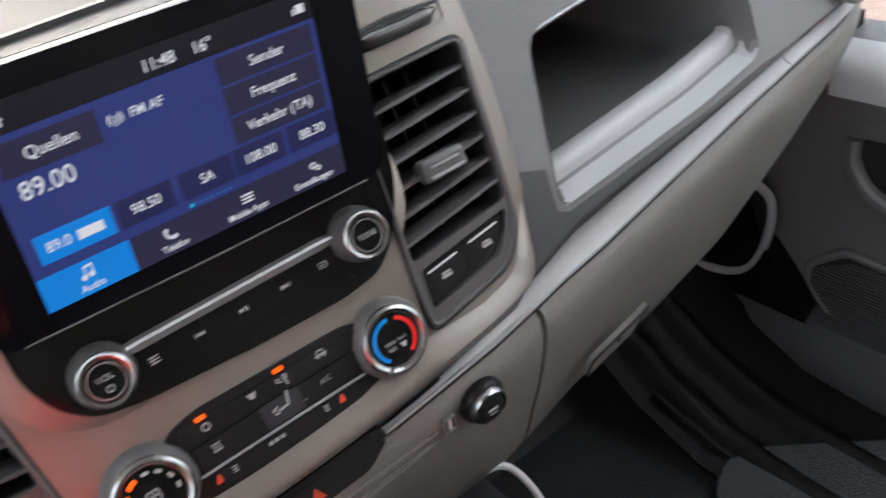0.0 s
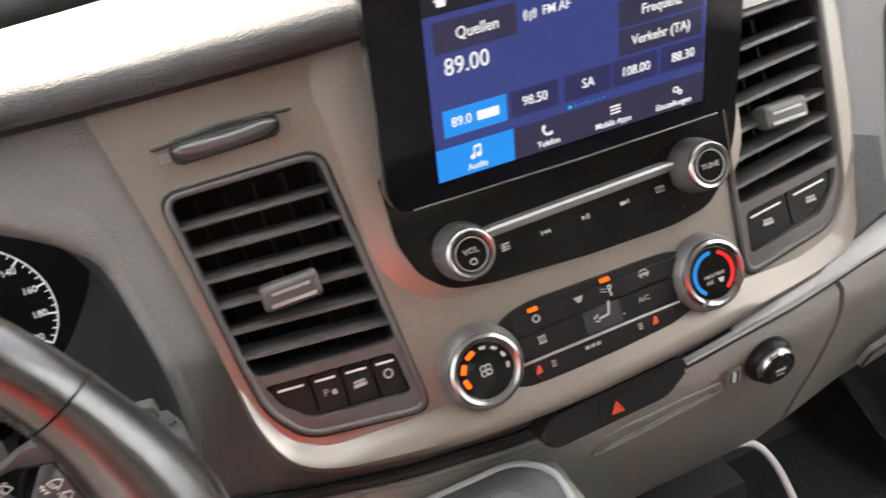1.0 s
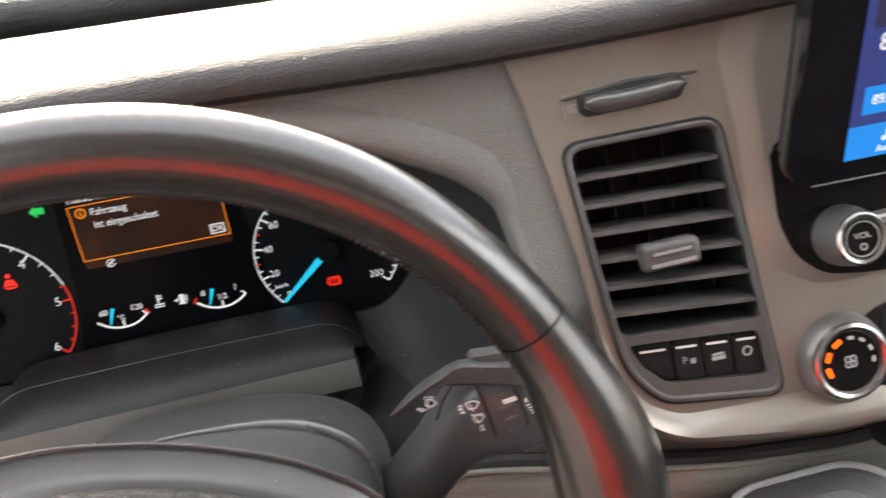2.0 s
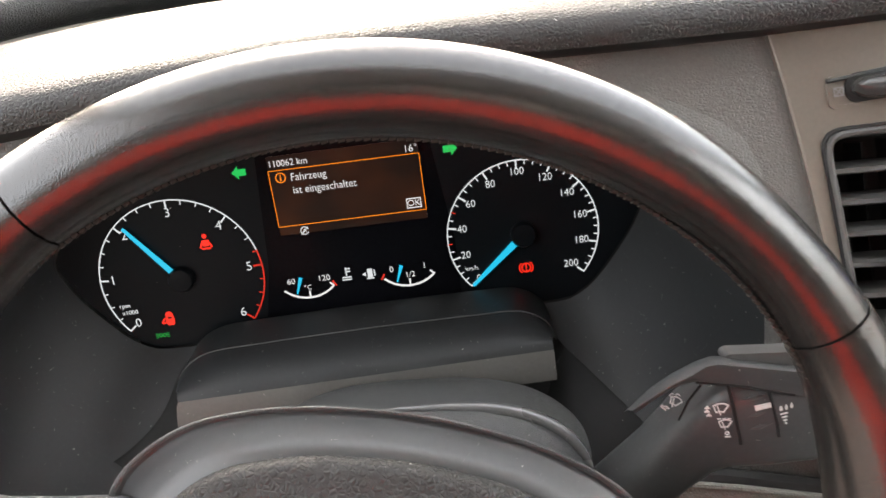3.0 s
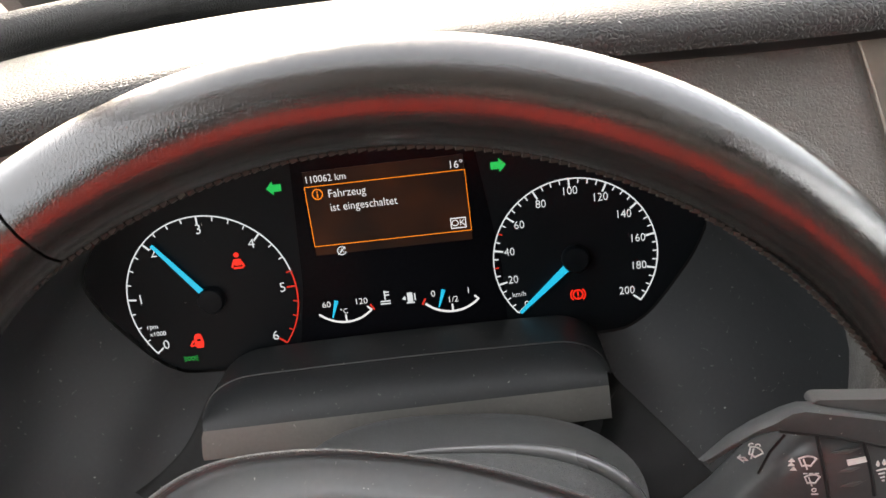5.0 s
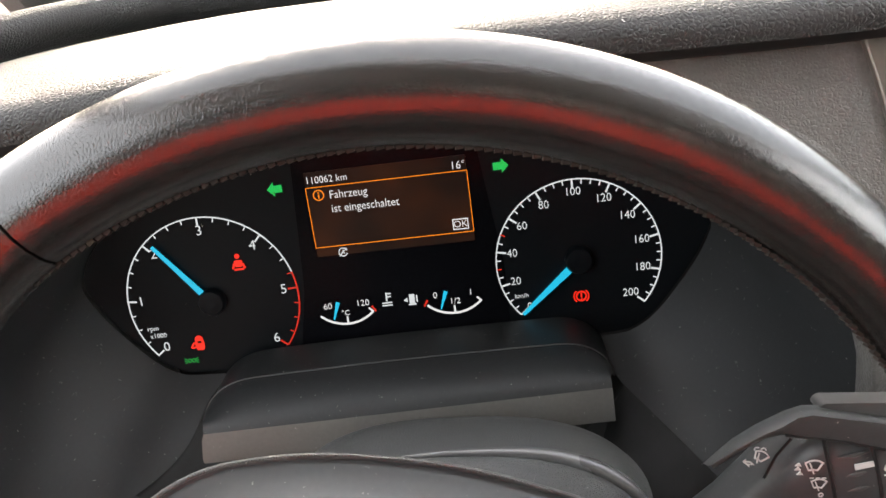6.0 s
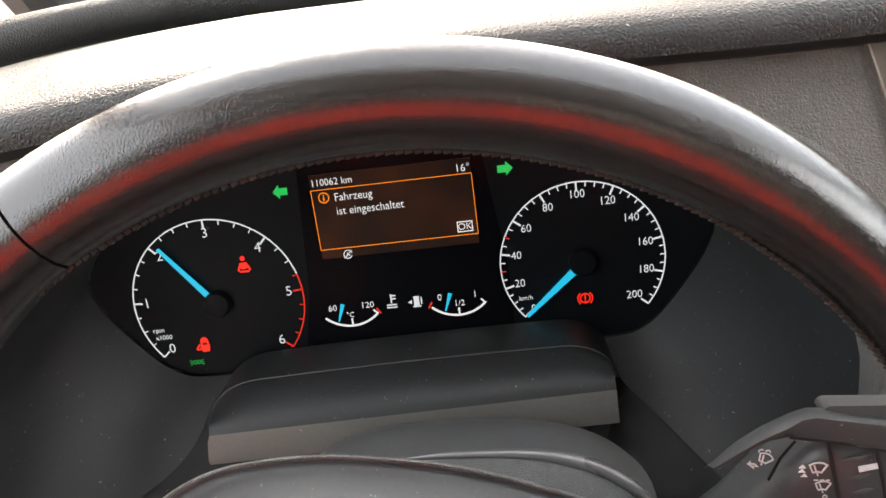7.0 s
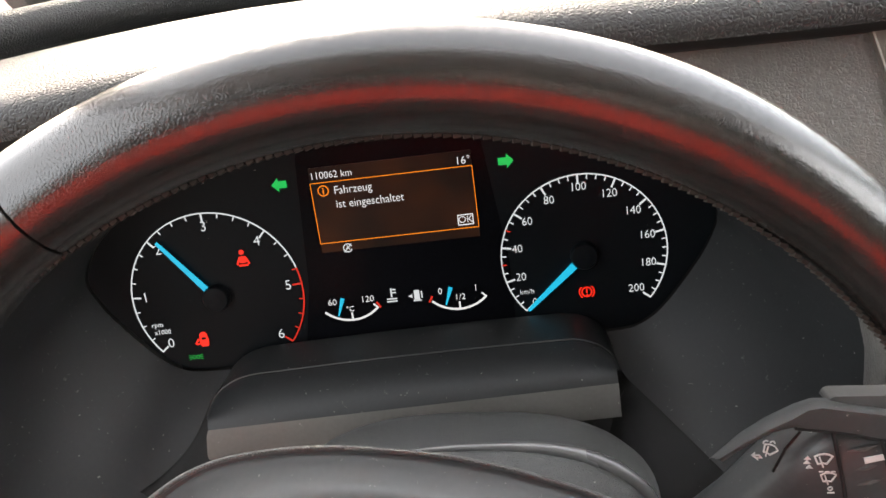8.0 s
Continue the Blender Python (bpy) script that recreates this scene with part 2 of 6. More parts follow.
def plate(outer, holes, z0, z1):
    """A plate from z0 to z1 with holes through it."""
    bm = bmesh.new()
    loops = []
    for pts in (outer, *holes):
        vs = [bm.verts.new((p[0], p[1], z1)) for p in pts]
        loops.append([bm.edges.new((vs[i], vs[(i + 1) % len(vs)])) for i in range(len(vs))])
    bmesh.ops.triangle_fill(bm, use_beauty=True, use_dissolve=False, edges=[e for lp in loops for e in lp])
    res = bmesh.ops.extrude_face_region(bm, geom=list(bm.faces))
    for v in res["geom"]:
        if isinstance(v, bmesh.types.BMVert):
            v.co.z = z0
    return bm


def loft(rings, closed=True, caps=(False, False)):
    """Skin through rings with as many points each."""
    bm = bmesh.new()
    vs = [[bm.verts.new(p) for p in ring] for ring in rings]
    k = len(vs[0])
    for a, b in zip(vs, vs[1:]):
        for i in range(k if closed else k - 1):
            bm.faces.new((a[i], a[(i + 1) % k], b[(i + 1) % k], b[i]))
    if caps[0]:
        bm.faces.new(vs[0][::-1])
    if caps[1]:
        bm.faces.new(vs[-1])
    return bm


def sheet(rows, thick=0.0):
    """A skin through open rows of points, with thickness to its back where given."""
    bm = loft(rows, closed=False)
    if thick:
        bmesh.ops.recalc_face_normals(bm, faces=bm.faces)
        bmesh.ops.solidify(bm, geom=list(bm.faces), thickness=thick)
    return bm


def lathe(profile, n=40):
    """Profile (radius, height) turned round z."""
    rings = [[(r * math.cos(2 * math.pi * i / n), r * math.sin(2 * math.pi * i / n), z) for i in range(n)] for r, z in profile]
    return loft(rings, True, (True, True))


def tube(path, r, n=10, closed=False, flat=1.0):
    """A round bar along a path of 3D points."""
    pts = [Vector(p) for p in path]
    k, rings = len(pts), []
    up = None
    for i, p in enumerate(pts):
        a = pts[i - 1] if closed or i else p
        b = pts[(i + 1) % k] if closed or i + 1 < k else p
        d = (b - a).normalized()
        if up is None:
            up = d.orthogonal().normalized()
        up = (up - d * up.dot(d)).normalized()
        side = d.cross(up)
        rad = r[i] if isinstance(r, (list, tuple)) else r
        rings.append([p + up * rad * math.cos(2 * math.pi * j / n) + side * rad * flat * math.sin(2 * math.pi * j / n) for j in range(n)])
    if closed:
        rings.append(rings[0])
        bm = loft(rings, True)
        bmesh.ops.remove_doubles(bm, verts=bm.verts, dist=1e-6)
        return bm
    return loft(rings, True, (True, True))


def box(x0, x1, y0, y1, z0, z1, bevel=0.0, seg=2):
    bm = bmesh.new()
    bmesh.ops.create_cube(bm, size=1.0, matrix=Matrix.Translation(((x0 + x1) / 2, (y0 + y1) / 2, (z0 + z1) / 2)) @ Matrix.Diagonal((x1 - x0, y1 - y0, z1 - z0, 1)))
    if bevel:
        bmesh.ops.bevel(bm, geom=list(bm.edges), offset=bevel, segments=seg, affect="EDGES", profile=0.5)
    return bm


def joined(*meshes):
    out = bmesh.new()
    tmp = bpy.data.meshes.new("join")
    for bm in meshes:
        bm.to_mesh(tmp)
        bm.free()
        out.from_mesh(tmp)
    bpy.data.meshes.remove(tmp)
    return out


def moved(bm, m):
    bmesh.ops.transform(bm, matrix=m, verts=bm.verts)
    return bm


def lettering(text, size, x, y, z, squeeze=1.0, turn=0.0, depth=0.0002, align="CENTER", slim=-0.008):
    """Text as a mesh in the local plane, centred on (x, y)."""
    cu = bpy.data.curves.new("lettering", "FONT")
    cu.body, cu.size, cu.extrude = text, size, depth
    cu.align_x, cu.align_y = align, "CENTER"
    cu.resolution_u = 3
    cu.offset = slim * size
    ob = bpy.data.objects.new("lettering", cu)
    me = bpy.data.meshes.new_from_object(ob)
    bm = bmesh.new()
    bm.from_mesh(me)
    bpy.data.objects.remove(ob)
    bpy.data.curves.remove(cu)
    bpy.data.meshes.remove(me)
    return moved(bm, pose(x, y, z, 0, 0, turn) @ Matrix.Diagonal((squeeze, 1, 1, 1)))


def bar(cx, cy, w, h, z, turn=0.0, d=0.0004):
    return moved(box(-w / 2, w / 2, -h / 2, h / 2, -d / 2, d / 2), pose(cx, cy, z, 0, 0, turn))


def arc(cx, cy, r, a0, a1, w, z, n=40, d=0.0004):
    """A flat ring piece from a0 to a1 degrees."""
    rows = []
    for i in range(n + 1):
        a = radians(a0 + (a1 - a0) * i / n)
        c, s = math.cos(a), math.sin(a)
        rows.append([(cx + (r - w / 2) * c, cy + (r - w / 2) * s, z), (cx + (r + w / 2) * c, cy + (r + w / 2) * s, z),
                     (cx + (r + w / 2) * c, cy + (r + w / 2) * s, z - d), (cx + (r - w / 2) * c, cy + (r - w / 2) * s, z - d)])
    return loft(rows, True, (True, True))


def plane_frame(o, normal, turn=0.0):
    """Local x to the right, y up in the plane, z towards the viewer."""
    n = Vector(normal).normalized()
    x = Vector((1, 0, 0)) - n * n.x
    x.normalize()
    v = n.cross(x)
    return Matrix.Translation(o) @ Matrix((x, v, n)).transposed().to_4x4() @ pose(0, 0, 0, 0, 0, turn)


# The face of the dash leans back; the other planes are given by their own frames.
FACE = plane_frame((0, 0.0304, 0.852), (0, -0.943, 0.332))
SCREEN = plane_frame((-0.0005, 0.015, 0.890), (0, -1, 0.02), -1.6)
CLUSTER = plane_frame((-0.4915, 0.160, 0.838), (0, -0.9927, 0.1203), -1.5)
MID = -0.012


def mirror(points):
    return [(2 * MID - x, y) for x, y in points][::-1]


# ---- dashboard ----
dash = thing("dashboard", "grained dark grey van dashboard with warm grey centre panel", "dashboard")
DF = dash.matrix_world.inverted() @ FACE
# top pad: rolled front edge, gently swelling over the instruments, running to the windscreen
def hood(x):
    return 0.014 * math.exp(-((x + 0.50) / 0.19) ** 2)


rows = []
for i in range(91):
    x = -0.86 + 1.72 * i / 90
    h = hood(x)
    back = float(np.interp(x, [-0.86, -0.80, -0.76, -0.70, -0.64, -0.58, -0.50, -0.37, -0.25, -0.14, 0.3], [0.19, 0.225, 0.262, 0.303, 0.326, 0.324, 0.298, 0.265, 0.288, 0.305, 0.325]))
    sec = [(0.095, 0.966 + h), (0.080, 0.9645 + h), (0.068, 0.965 + h), (0.0605, 0.968 + h), (0.0565, 0.9725 + h), (0.0550, 0.9780 + h), (0.0560, 0.9828 + h), (0.0595, 0.9868 + h), (0.0655, 0.9893 + h), (0.076, 0.9908 + h), (0.095, 0.9925 + h),
           (0.13, 0.995 + h * 0.8), (0.17, 0.995 + h * 0.6), (back - 0.04, 0.9935 + h * 0.3), (back - 0.01, 0.991), (back, 0.988), (back + 0.004, 0.972)]
    rows.append([(x, y, z) for y, z in sec])
part("top_pad", sheet([row[4:] for row in rows]), pad_mat, dash, "dark grained soft pad, shining in daylight", None, 80)
# underside of the pad, coloured black for the shade below its edge
part("pad_underside", sheet([[(x, y + 0.004, z) if k < 4 else (x, y, z) for k, (x, y, z) in enumerate(row[:5])] for row in rows]), deep_mat, dash, "underside of the pad, black for its shade", None, 80)
# raised rim round the windscreen side of the pad, with a dark slot before it
rim_path = spline([(-0.86, 0.10, 0.992), (-0.80, 0.20, 1.000), (-0.765, 0.285, 1.004), (-0.715, 0.352, 1.003), (-0.655, 0.392, 0.999), (-0.57, 0.392, 0.995), (-0.50, 0.365, 0.994), (-0.37, 0.335, 0.992), (-0.25, 0.350, 0.992), (0.0, 0.365, 0.99), (0.5, 0.372, 0.99), (0.86, 0.38, 0.99)], 8)
part("windscreen_rim", tube(rim_path, 0.019, 14, flat=0.75), pad_mat, dash, "dark grained raised rim below the windscreen")
part("slot_liner", sheet([[(x, 0.18, 0.955), (x, 0.40, 0.962), (x, 0.47, 0.972), (x, 0.66, 0.985)] for x in (-0.86, -0.4, 0, 0.4, 0.86)]), deep_mat, dash)
part("defroster_grille", joined(*[box(-0.8, 0.8, y, y + 0.012, 0.988, 0.994, 0.001) for y in (0.42, 0.445, 0.47, 0.495, 0.52)]), black_mat, dash, "black slatted defroster outlet")
# tray on the top pad, behind the screen
tray = round_rect(0.03, 0.20, 0.31, 0.13, 0.018)
part("tray_rim", plate(round_rect(0.03, 0.20, 0.325, 0.145, 0.024), [tray], 0.991, 0.9985), pad_mat, dash, "raised rim of the dash top tray")
part("tray_floor", prism(tray, 0.984, 0.9965), deep_mat, dash, "dark recessed dash top tray")

# driver's side of the face, with the opening of the binnacle
ARCH_R = [(0.0, 0.1255), (0.05, 0.1235), (0.0895, 0.117), (0.1235, 0.1045), (0.1585, 0.0905), (0.1775, 0.0805), (0.1975, 0.0686), (0.2110, 0.0570), (0.2185, 0.0480), (0.2220, 0.036), (0.2255, 0.015), (0.2280, -0.003),
          (0.2295, -0.018), (0.2300, -0.034), (0.2295, -0.050), (0.225, -0.088), (0.198, -0.135), (0.15, -0.158), (0.08, -0.155), (0.0, -0.155)]
ARCH = [(-0.4915 + x, y) for x, y in ARCH_R] + [(-0.4915 - x, y) for x, y in ARCH_R[-2:0:-1]]
ARCH = [(p.x, p.y) for p in spline(ARCH, 3, True)]
left_edge = [(-0.2535, 0.124), (-0.2490, 0.100), (-0.2447, 0.074), (-0.2393, 0.0412), (-0.2345, 0.0042), (-0.2303, -0.037), (-0.2266, -0.0723), (-0.2225, -0.0907), (-0.219, -0.135), (-0.21, -0.24)]
def lean(v):
    """The face of the dash leans back towards the pad."""
    return -0.4 * max(0.0, v - 0.055) ** 2


def bend(v):
    """The lower fascia folds away from the driver below a soft crease."""
    return lean(v) - 0.35 * max(0.0, -0.018 - v)


def leaning(bm, shape):
    """Cuts the sheet across and gives it the dash's profile."""
    for cut in (0.115, 0.105, 0.095, 0.085, 0.075, 0.065, 0.055, -0.010, -0.018, -0.026):
        bmesh.ops.bisect_plane(bm, geom=[*bm.verts, *bm.edges, *bm.faces], plane_co=(0, cut, 0), plane_no=(0, 1, 0))
    for v in bm.verts:
        v.co.z += shape(v.co.y)
    return bm


fascia = plate(left_edge + [(-0.86, -0.24), (-0.86, 0.131), (-0.60, 0.140), (-0.4915, 0.142), (-0.38, 0.139), (-0.28, 0.126)], [ARCH], -0.012, 0.0)
leaning(fascia, bend)
part("driver_fascia", fascia, fascia_mat, dash, "dark grained fascia round the instruments", DF)
lip = []
for k in range(len(ARCH)):
    p, a, b = Vector(ARCH[k]), Vector(ARCH[k - 1]), Vector(ARCH[(k + 1) % len(ARCH)])
    d = (b - a).normalized()
    o = Vector((d.y, -d.x)) if (p - Vector((-0.4915, 0.0))).dot(Vector((d.y, -d.x))) > 0 else Vector((-d.y, d.x))
    lip.append((p, o))
def lip_width(p):
    """Broad along the top of the arch, narrow at its sides and below the pad."""
    return min(1.0, max(0.3, (p.y - 0.03) / 0.03)) * min(1.0, max(0.15, (0.131 - p.y) / 0.024))


rings = [[(p.x + o.x * w * lip_width(p), p.y + o.y * w * lip_width(p), z * lip_width(p) + bend(p.y + o.y * w * lip_width(p))) for p, o in lip] for w, z in ((0.021, 0.0002), (0.016, 0.0022), (0.010, 0.0040), (0.005, 0.0038), (0.001, 0.0014))]
rings += [[(p.x - o.x * w, p.y - o.y * w, z + bend(p.y)) for p, o in lip] for w, z in ((0.001, -0.002), (0.002, -0.006), (0.002, -0.012))]
part("binnacle_lip", loft(rings, True), fascia_mat, dash, "smooth grey lip of the instrument binnacle", DF)

# centre panel with the holes of both vents
VENT = rounded([(-0.2332, 0.0722), (-0.1418, 0.0702), (-0.1272, -0.0985), (-0.2018, -0.0862), (-0.2190, -0.0635), (-0.2238, -0.03)], 0.011, 5)
right_edge = [(0.186, -0.105), (0.198, -0.0795), (0.211, -0.04), (0.216, -0.0095), (0.220, 0.051), (0.218, 0.091), (0.214, 0.124)]
bottom = [(-0.2225, -0.0907), (-0.205, -0.104), (-0.171, -0.1145), (-0.118, -0.124), (-0.039, -0.129), (0.045, -0.126), (0.12, -0.118), (0.186, -0.105)]
panel_outline = [(p.x, p.y) for p in spline(bottom, 4)] + right_edge[1:] + left_edge[:7]
part("centre_panel", leaning(plate(panel_outline, [VENT, mirror(VENT)], -0.012, 0.003), lean), panel_mat, dash, "warm grey satin painted centre panel", DF)
# rolled lower and side edges of the centre panel
edge_line = [(-0.2550, 0.132), (-0.2485, 0.100), (-0.2442, 0.074), (-0.2388, 0.0412), (-0.2340, 0.0042), (-0.2298, -0.037), (-0.2262, -0.0700), (-0.216, -0.094), (-0.196, -0.1075), (-0.171, -0.1145), (-0.118, -0.124), (-0.039, -0.129), (0.045, -0.126), (0.12, -0.118),
             (0.176, -0.107), (0.192, -0.095), (0.200, -0.0745), (0.211, -0.035), (0.2155, -0.0095), (0.2195, 0.051), (0.2175, 0.091)]
line = spline(edge_line, 6)
rows = []
for k, p in enumerate(line):
    a, b = line[max(k - 1, 0)], line[min(k + 1, len(line) - 1)]
    d = (b - a).normalized()
    o = Vector((-d.y, d.x))
    low = min(1.0, max(0.0, (-p.y - 0.04) / 0.06))
    w = 0.0007 + float(np.interp(p.x, [-0.20, -0.11, 0.08, 0.15], [0.012, 0.025, 0.025, 0.013])) * low
    rise = 0.0001 + 0.0099 * low
    rows.append([(p.x + o.x * w, p.y + o.y * w, 0.0032), (p.x + o.x * w * 0.72, p.y + o.y * w * 0.72, 0.003 + rise * 0.35), (p.x + o.x * w * 0.42, p.y + o.y * w * 0.42, 0.003 + rise * 0.85),
                 (p.x + o.x * w * 0.2, p.y + o.y * w * 0.2, 0.003 + rise), (p.x, p.y, 0.002 + rise * 0.8), (p.x - o.x * (0.0004 + 0.0036 * low), p.y - o.y * (0.0004 + 0.0036 * low), rise * 0.2), (p.x - o.x * (0.0004 + 0.0036 * low), p.y - o.y * (0.0004 + 0.0036 * low), -0.014 + (bend(p.y) if p.x < 0 else 0.0))])
part("panel_edge", sheet([[(a, b, c + lean(b)) for a, b, c in row] for row in rows]), panel_mat, dash, "rolled edge of the centre panel", DF, 50)
rows = []
for x in np.linspace(-0.235, 0.19, 40):
    v0 = float(np.interp(x, [-0.235, -0.222, -0.205, -0.171, -0.118, -0.039, 0.045, 0.12, 0.19], [-0.07, -0.089, -0.104, -0.1145, -0.124, -0.129, -0.126, -0.118, -0.105]))
    a = FACE @ Vector((x, v0 + 0.003, -0.002))
    zb = float(np.interp(x, [-0.235, -0.15, -0.07, 0.06, 0.19], [0.727, 0.703, 0.690, 0.693, 0.713]))
    rows.append([a, Vector((x, 0.004, a.z * 0.5 + zb * 0.5 + 0.004)), Vector((x, 0.019, zb)), Vector((x, 0.03, zb))])
part("panel_underside", sheet(rows), fascia_mat, dash, "dark underside of the centre panel", None, 60)
# swelling of the panel round the screen
sur = [[(x * w * (0.93 if x > 0 else 1.0), (y - 0.055) * w + 0.055, z) for x, y in round_rect(0.0, 0.05, 0.238, 0.16, 0.045, 8)] for w, z in ((1.16, 0.002), (1.10, 0.0034), (1.05, 0.005), (1.0, 0.0055))]
part("screen_surround", loft(sur, True, (False, True)), panel_mat, dash, "moulded swelling of the panel behind the screen", DF, 60)

# passenger's side: face, roll under it, shelf, light trim strip
def strip_z(x):
    return float(np.interp(x, [0.06, 0.16, 0.23, 0.28, 0.37, 0.4427, 0.52, 0.587, 0.655, 0.70], [0.690, 0.7018, 0.7165, 0.7235, 0.7415, 0.756, 0.7695, 0.7815, 0.796, 0.808]))


def strip_y(x):
    """The dash end sweeps away from the cab."""
    return 0.010 + 0.03 * max(0.0, x - 0.2) + 0.05 * (max(0.0, x - 0.62) / 0.08) ** 2


SHELF = rounded([(0.236, -0.073), (0.40, -0.060), (0.478, -0.048), (0.486, 0.075), (0.262, 0.052)], 0.016, 5)
outer = [(0.186, -0.105)] + [(0.198, -0.0795), (0.211, -0.04), (0.216, -0.0095), (0.220, 0.051), (0.218, 0.091), (0.214, 0.124), (0.70, 0.124), (0.70, -0.033), (0.55, -0.050), (0.40, -0.070), (0.25, -0.086)]
part("passenger_fascia", leaning(plate(outer, [SHELF], -0.012, 0.0), lean), grey_mat, dash, "grey grained passenger side of the dash", DF)


# dark patch on the fascia for the shade where it turns under
part("fascia_shade", prism([(0.211, -0.031), (0.2350, -0.040), (0.2325, -0.072), (0.243, -0.0775), (0.40, -0.0662), (0.478, -0.0565), (0.55, -0.0528), (0.40, -0.0695), (0.25, -0.0855), (0.190, -0.1035), (0.199, -0.0795), (0.208, -0.047)], -0.001, 0.0012), under_mat, dash, "dark grained patch for the shade on the lower passenger fascia", DF)


def face_point(u, v, n=0.0):
    return FACE @ Vector((u, v, n))


rows = []
for i in range(41):
    x = 0.175 + 0.52 * i / 40
    v0 = np.interp(x, [0.175, 0.25, 0.40, 0.55, 0.70, 0.74], [-0.107, -0.086, -0.070, -0.050, -0.033, -0.03])
    a = face_point(x, v0)
    k = min(1.0, max(0.05, (x - 0.10) / 0.15))
    c = Vector((x, strip_y(x) + 0.004 + 0.018 * k, strip_z(x) + 0.002 + 0.012 * k))
    rows.append([a + Vector((0, 0.004, 0.006)), a, a.lerp(c, 0.15) + Vector((0, -0.003, -0.002)), a.lerp(c, 0.5) + Vector((0, 0.0, -0.004)), c, c + Vector((0, 0.02, 0.0))])
# the roll gets the dark tone because it faces down
part("passenger_underside", sheet(rows), under_mat, dash, "grained roll below the shelf, darkened for its shade", None, 50)


def strip_rows(x0, x1, n):
    out = []
    for i in range(n + 1):
        x = x0 + (x1 - x0) * i / n
        zs, y1 = strip_z(x), strip_y(x)
        k = min(1.0, max(0.05, (x - 0.10) / 0.15)) * (1 + 0.5 * min(1.0, max(0.0, (x - 0.53) / 0.12)))
        yb, up = y1 + 0.004 + 0.018 * k, 0.003 + 0.0125 * k
        out.append([(x, yb + 0.006, zs + up - 0.003), (x, yb, zs + up), (x, y1 + (yb - y1) * 0.45, zs + up * 0.72), (x, y1 + 0.004, zs + up * 0.36), (x, y1, zs + 0.004), (x, y1 + 0.001, zs), (x, y1 + 0.008, zs - 0.001)])
    return out


part("trim_strip", sheet(strip_rows(0.04, 0.529, 56)), trim_mat, dash, "light grey trim strip across the passenger side", None, 60)
part("trim_end", sheet(strip_rows(0.5302, 0.695, 18)), trim_mat, dash, "light grey end piece of the trim strip", None, 60)
# open storage shelf: lip and dark box
inner = [face_point(*p) for p in SHELF]
deep = [Vector((p.x * 0.97 + 0.012, 0.30, 0.80 + (p.z - 0.80) * 0.85)) for p in inner]
mid_ = [Vector((p.x + 0.000, p.y + 0.028, p.z + (0.010 if q[1] < 0.0 else 0.0))) for p, q in zip(inner, SHELF)]
mid2 = [Vector((p.x, p.y + 0.036, p.z - (0.012 if q[1] < 0.0 else 0.0))) for p, q in zip(inner, SHELF)]
part("shelf_side", loft([[p + Vector((0, -0.001, 0)) for p in inner], [p + Vector((0, 0.012, 0.002)) for p in inner], mid_], True), grey_mat, dash, "grey sides of the open shelf", None, 50)
lip_run = spline(sorted([p for p, q in zip(inner, SHELF) if q[1] < -0.042], key=lambda p: p.x), 3)
# bottom lip lighter than the sides, for the light from above
part("shelf_lip", sheet([[p + Vector((0, a, b)) for a, b in ((-0.001, 0.001), (0.010, 0.0030), (0.0225, 0.0060))] for p in lip_run]), lip_mat, dash, "grey lip of the open shelf, lightened for the light on it")
low_run = sorted([p for p, q in zip(mid_, SHELF) if q[1] < -0.044 and 0.24 < q[0] < 0.482], key=lambda p: p.x)
low_run = spline(low_run, 3)
part("shelf_edge", tube(spline(sorted([p + Vector((0, 0.0050, -0.0052)) for p, q in zip(inner, SHELF) if q[1] < -0.02], key=lambda p: p.x), 4), 0.0060, 12), grey_mat, dash, "rounded front edge of the shelf")
part("shelf_ledge", sheet([[p + Vector((0, a, b)) for a, b in ((-0.0075, -0.0060), (-0.0068, 0.0), (-0.0040, 0.0068), (0.0, 0.0094), (0.006, 0.0098), (0.012, 0.0080), (0.016, -0.010))] for p in low_run]), lip_mat, dash, "raised inner edge of the shelf")
part("shelf_box", loft([mid_, mid2, deep], True, (False, True)), grey_mat, dash, "dark inside of the open shelf", None, 30)
part("shelf_rail", tube([(0.27, 0.10, 0.872), (0.36, 0.10, 0.882), (0.47, 0.10, 0.892)], 0.0030, 8), silver_mat, dash, "thin bright rail in the shelf")

# lower dash
LOW = [(0.020, 0.708), (0.010, 0.700), (0.009, 0.685), (0.012, 0.668), (0.019, 0.645), (0.031, 0.610), (0.050, 0.562), (0.066, 0.520), (0.075, 0.503), (0.090, 0.496), (0.14, 0.494)]


def edge_z(x):
    return strip_z(x) if x > 0.06 else float(np.interp(x, [-0.36, -0.295, -0.21, -0.15, -0.07, 0.06], [0.757, 0.743, 0.715, 0.699, 0.687, 0.690]))


def lower_rows(x0, x1, n, lift=0.0, drop=1.0):
    out = []
    for i in range(n + 1):
        x = x0 + (x1 - x0) * i / n
        top = edge_z(x) - 0.0035
        cut = float(np.interp(x, [0.18, 0.28, 0.40, 0.51, 0.56, 0.63, 0.66, 0.69], [0.496, 0.526, 0.540, 0.566, 0.592, 0.628, 0.652, 0.705]))
        fwd = strip_y(x) - 0.010
        row = []
        for y, z in LOW:
            zz = cut + (z - 0.496) * (top - cut) / (0.708 - 0.496)
            row.append((x, y + fwd - lift, zz))
        out.append(row)
    return out


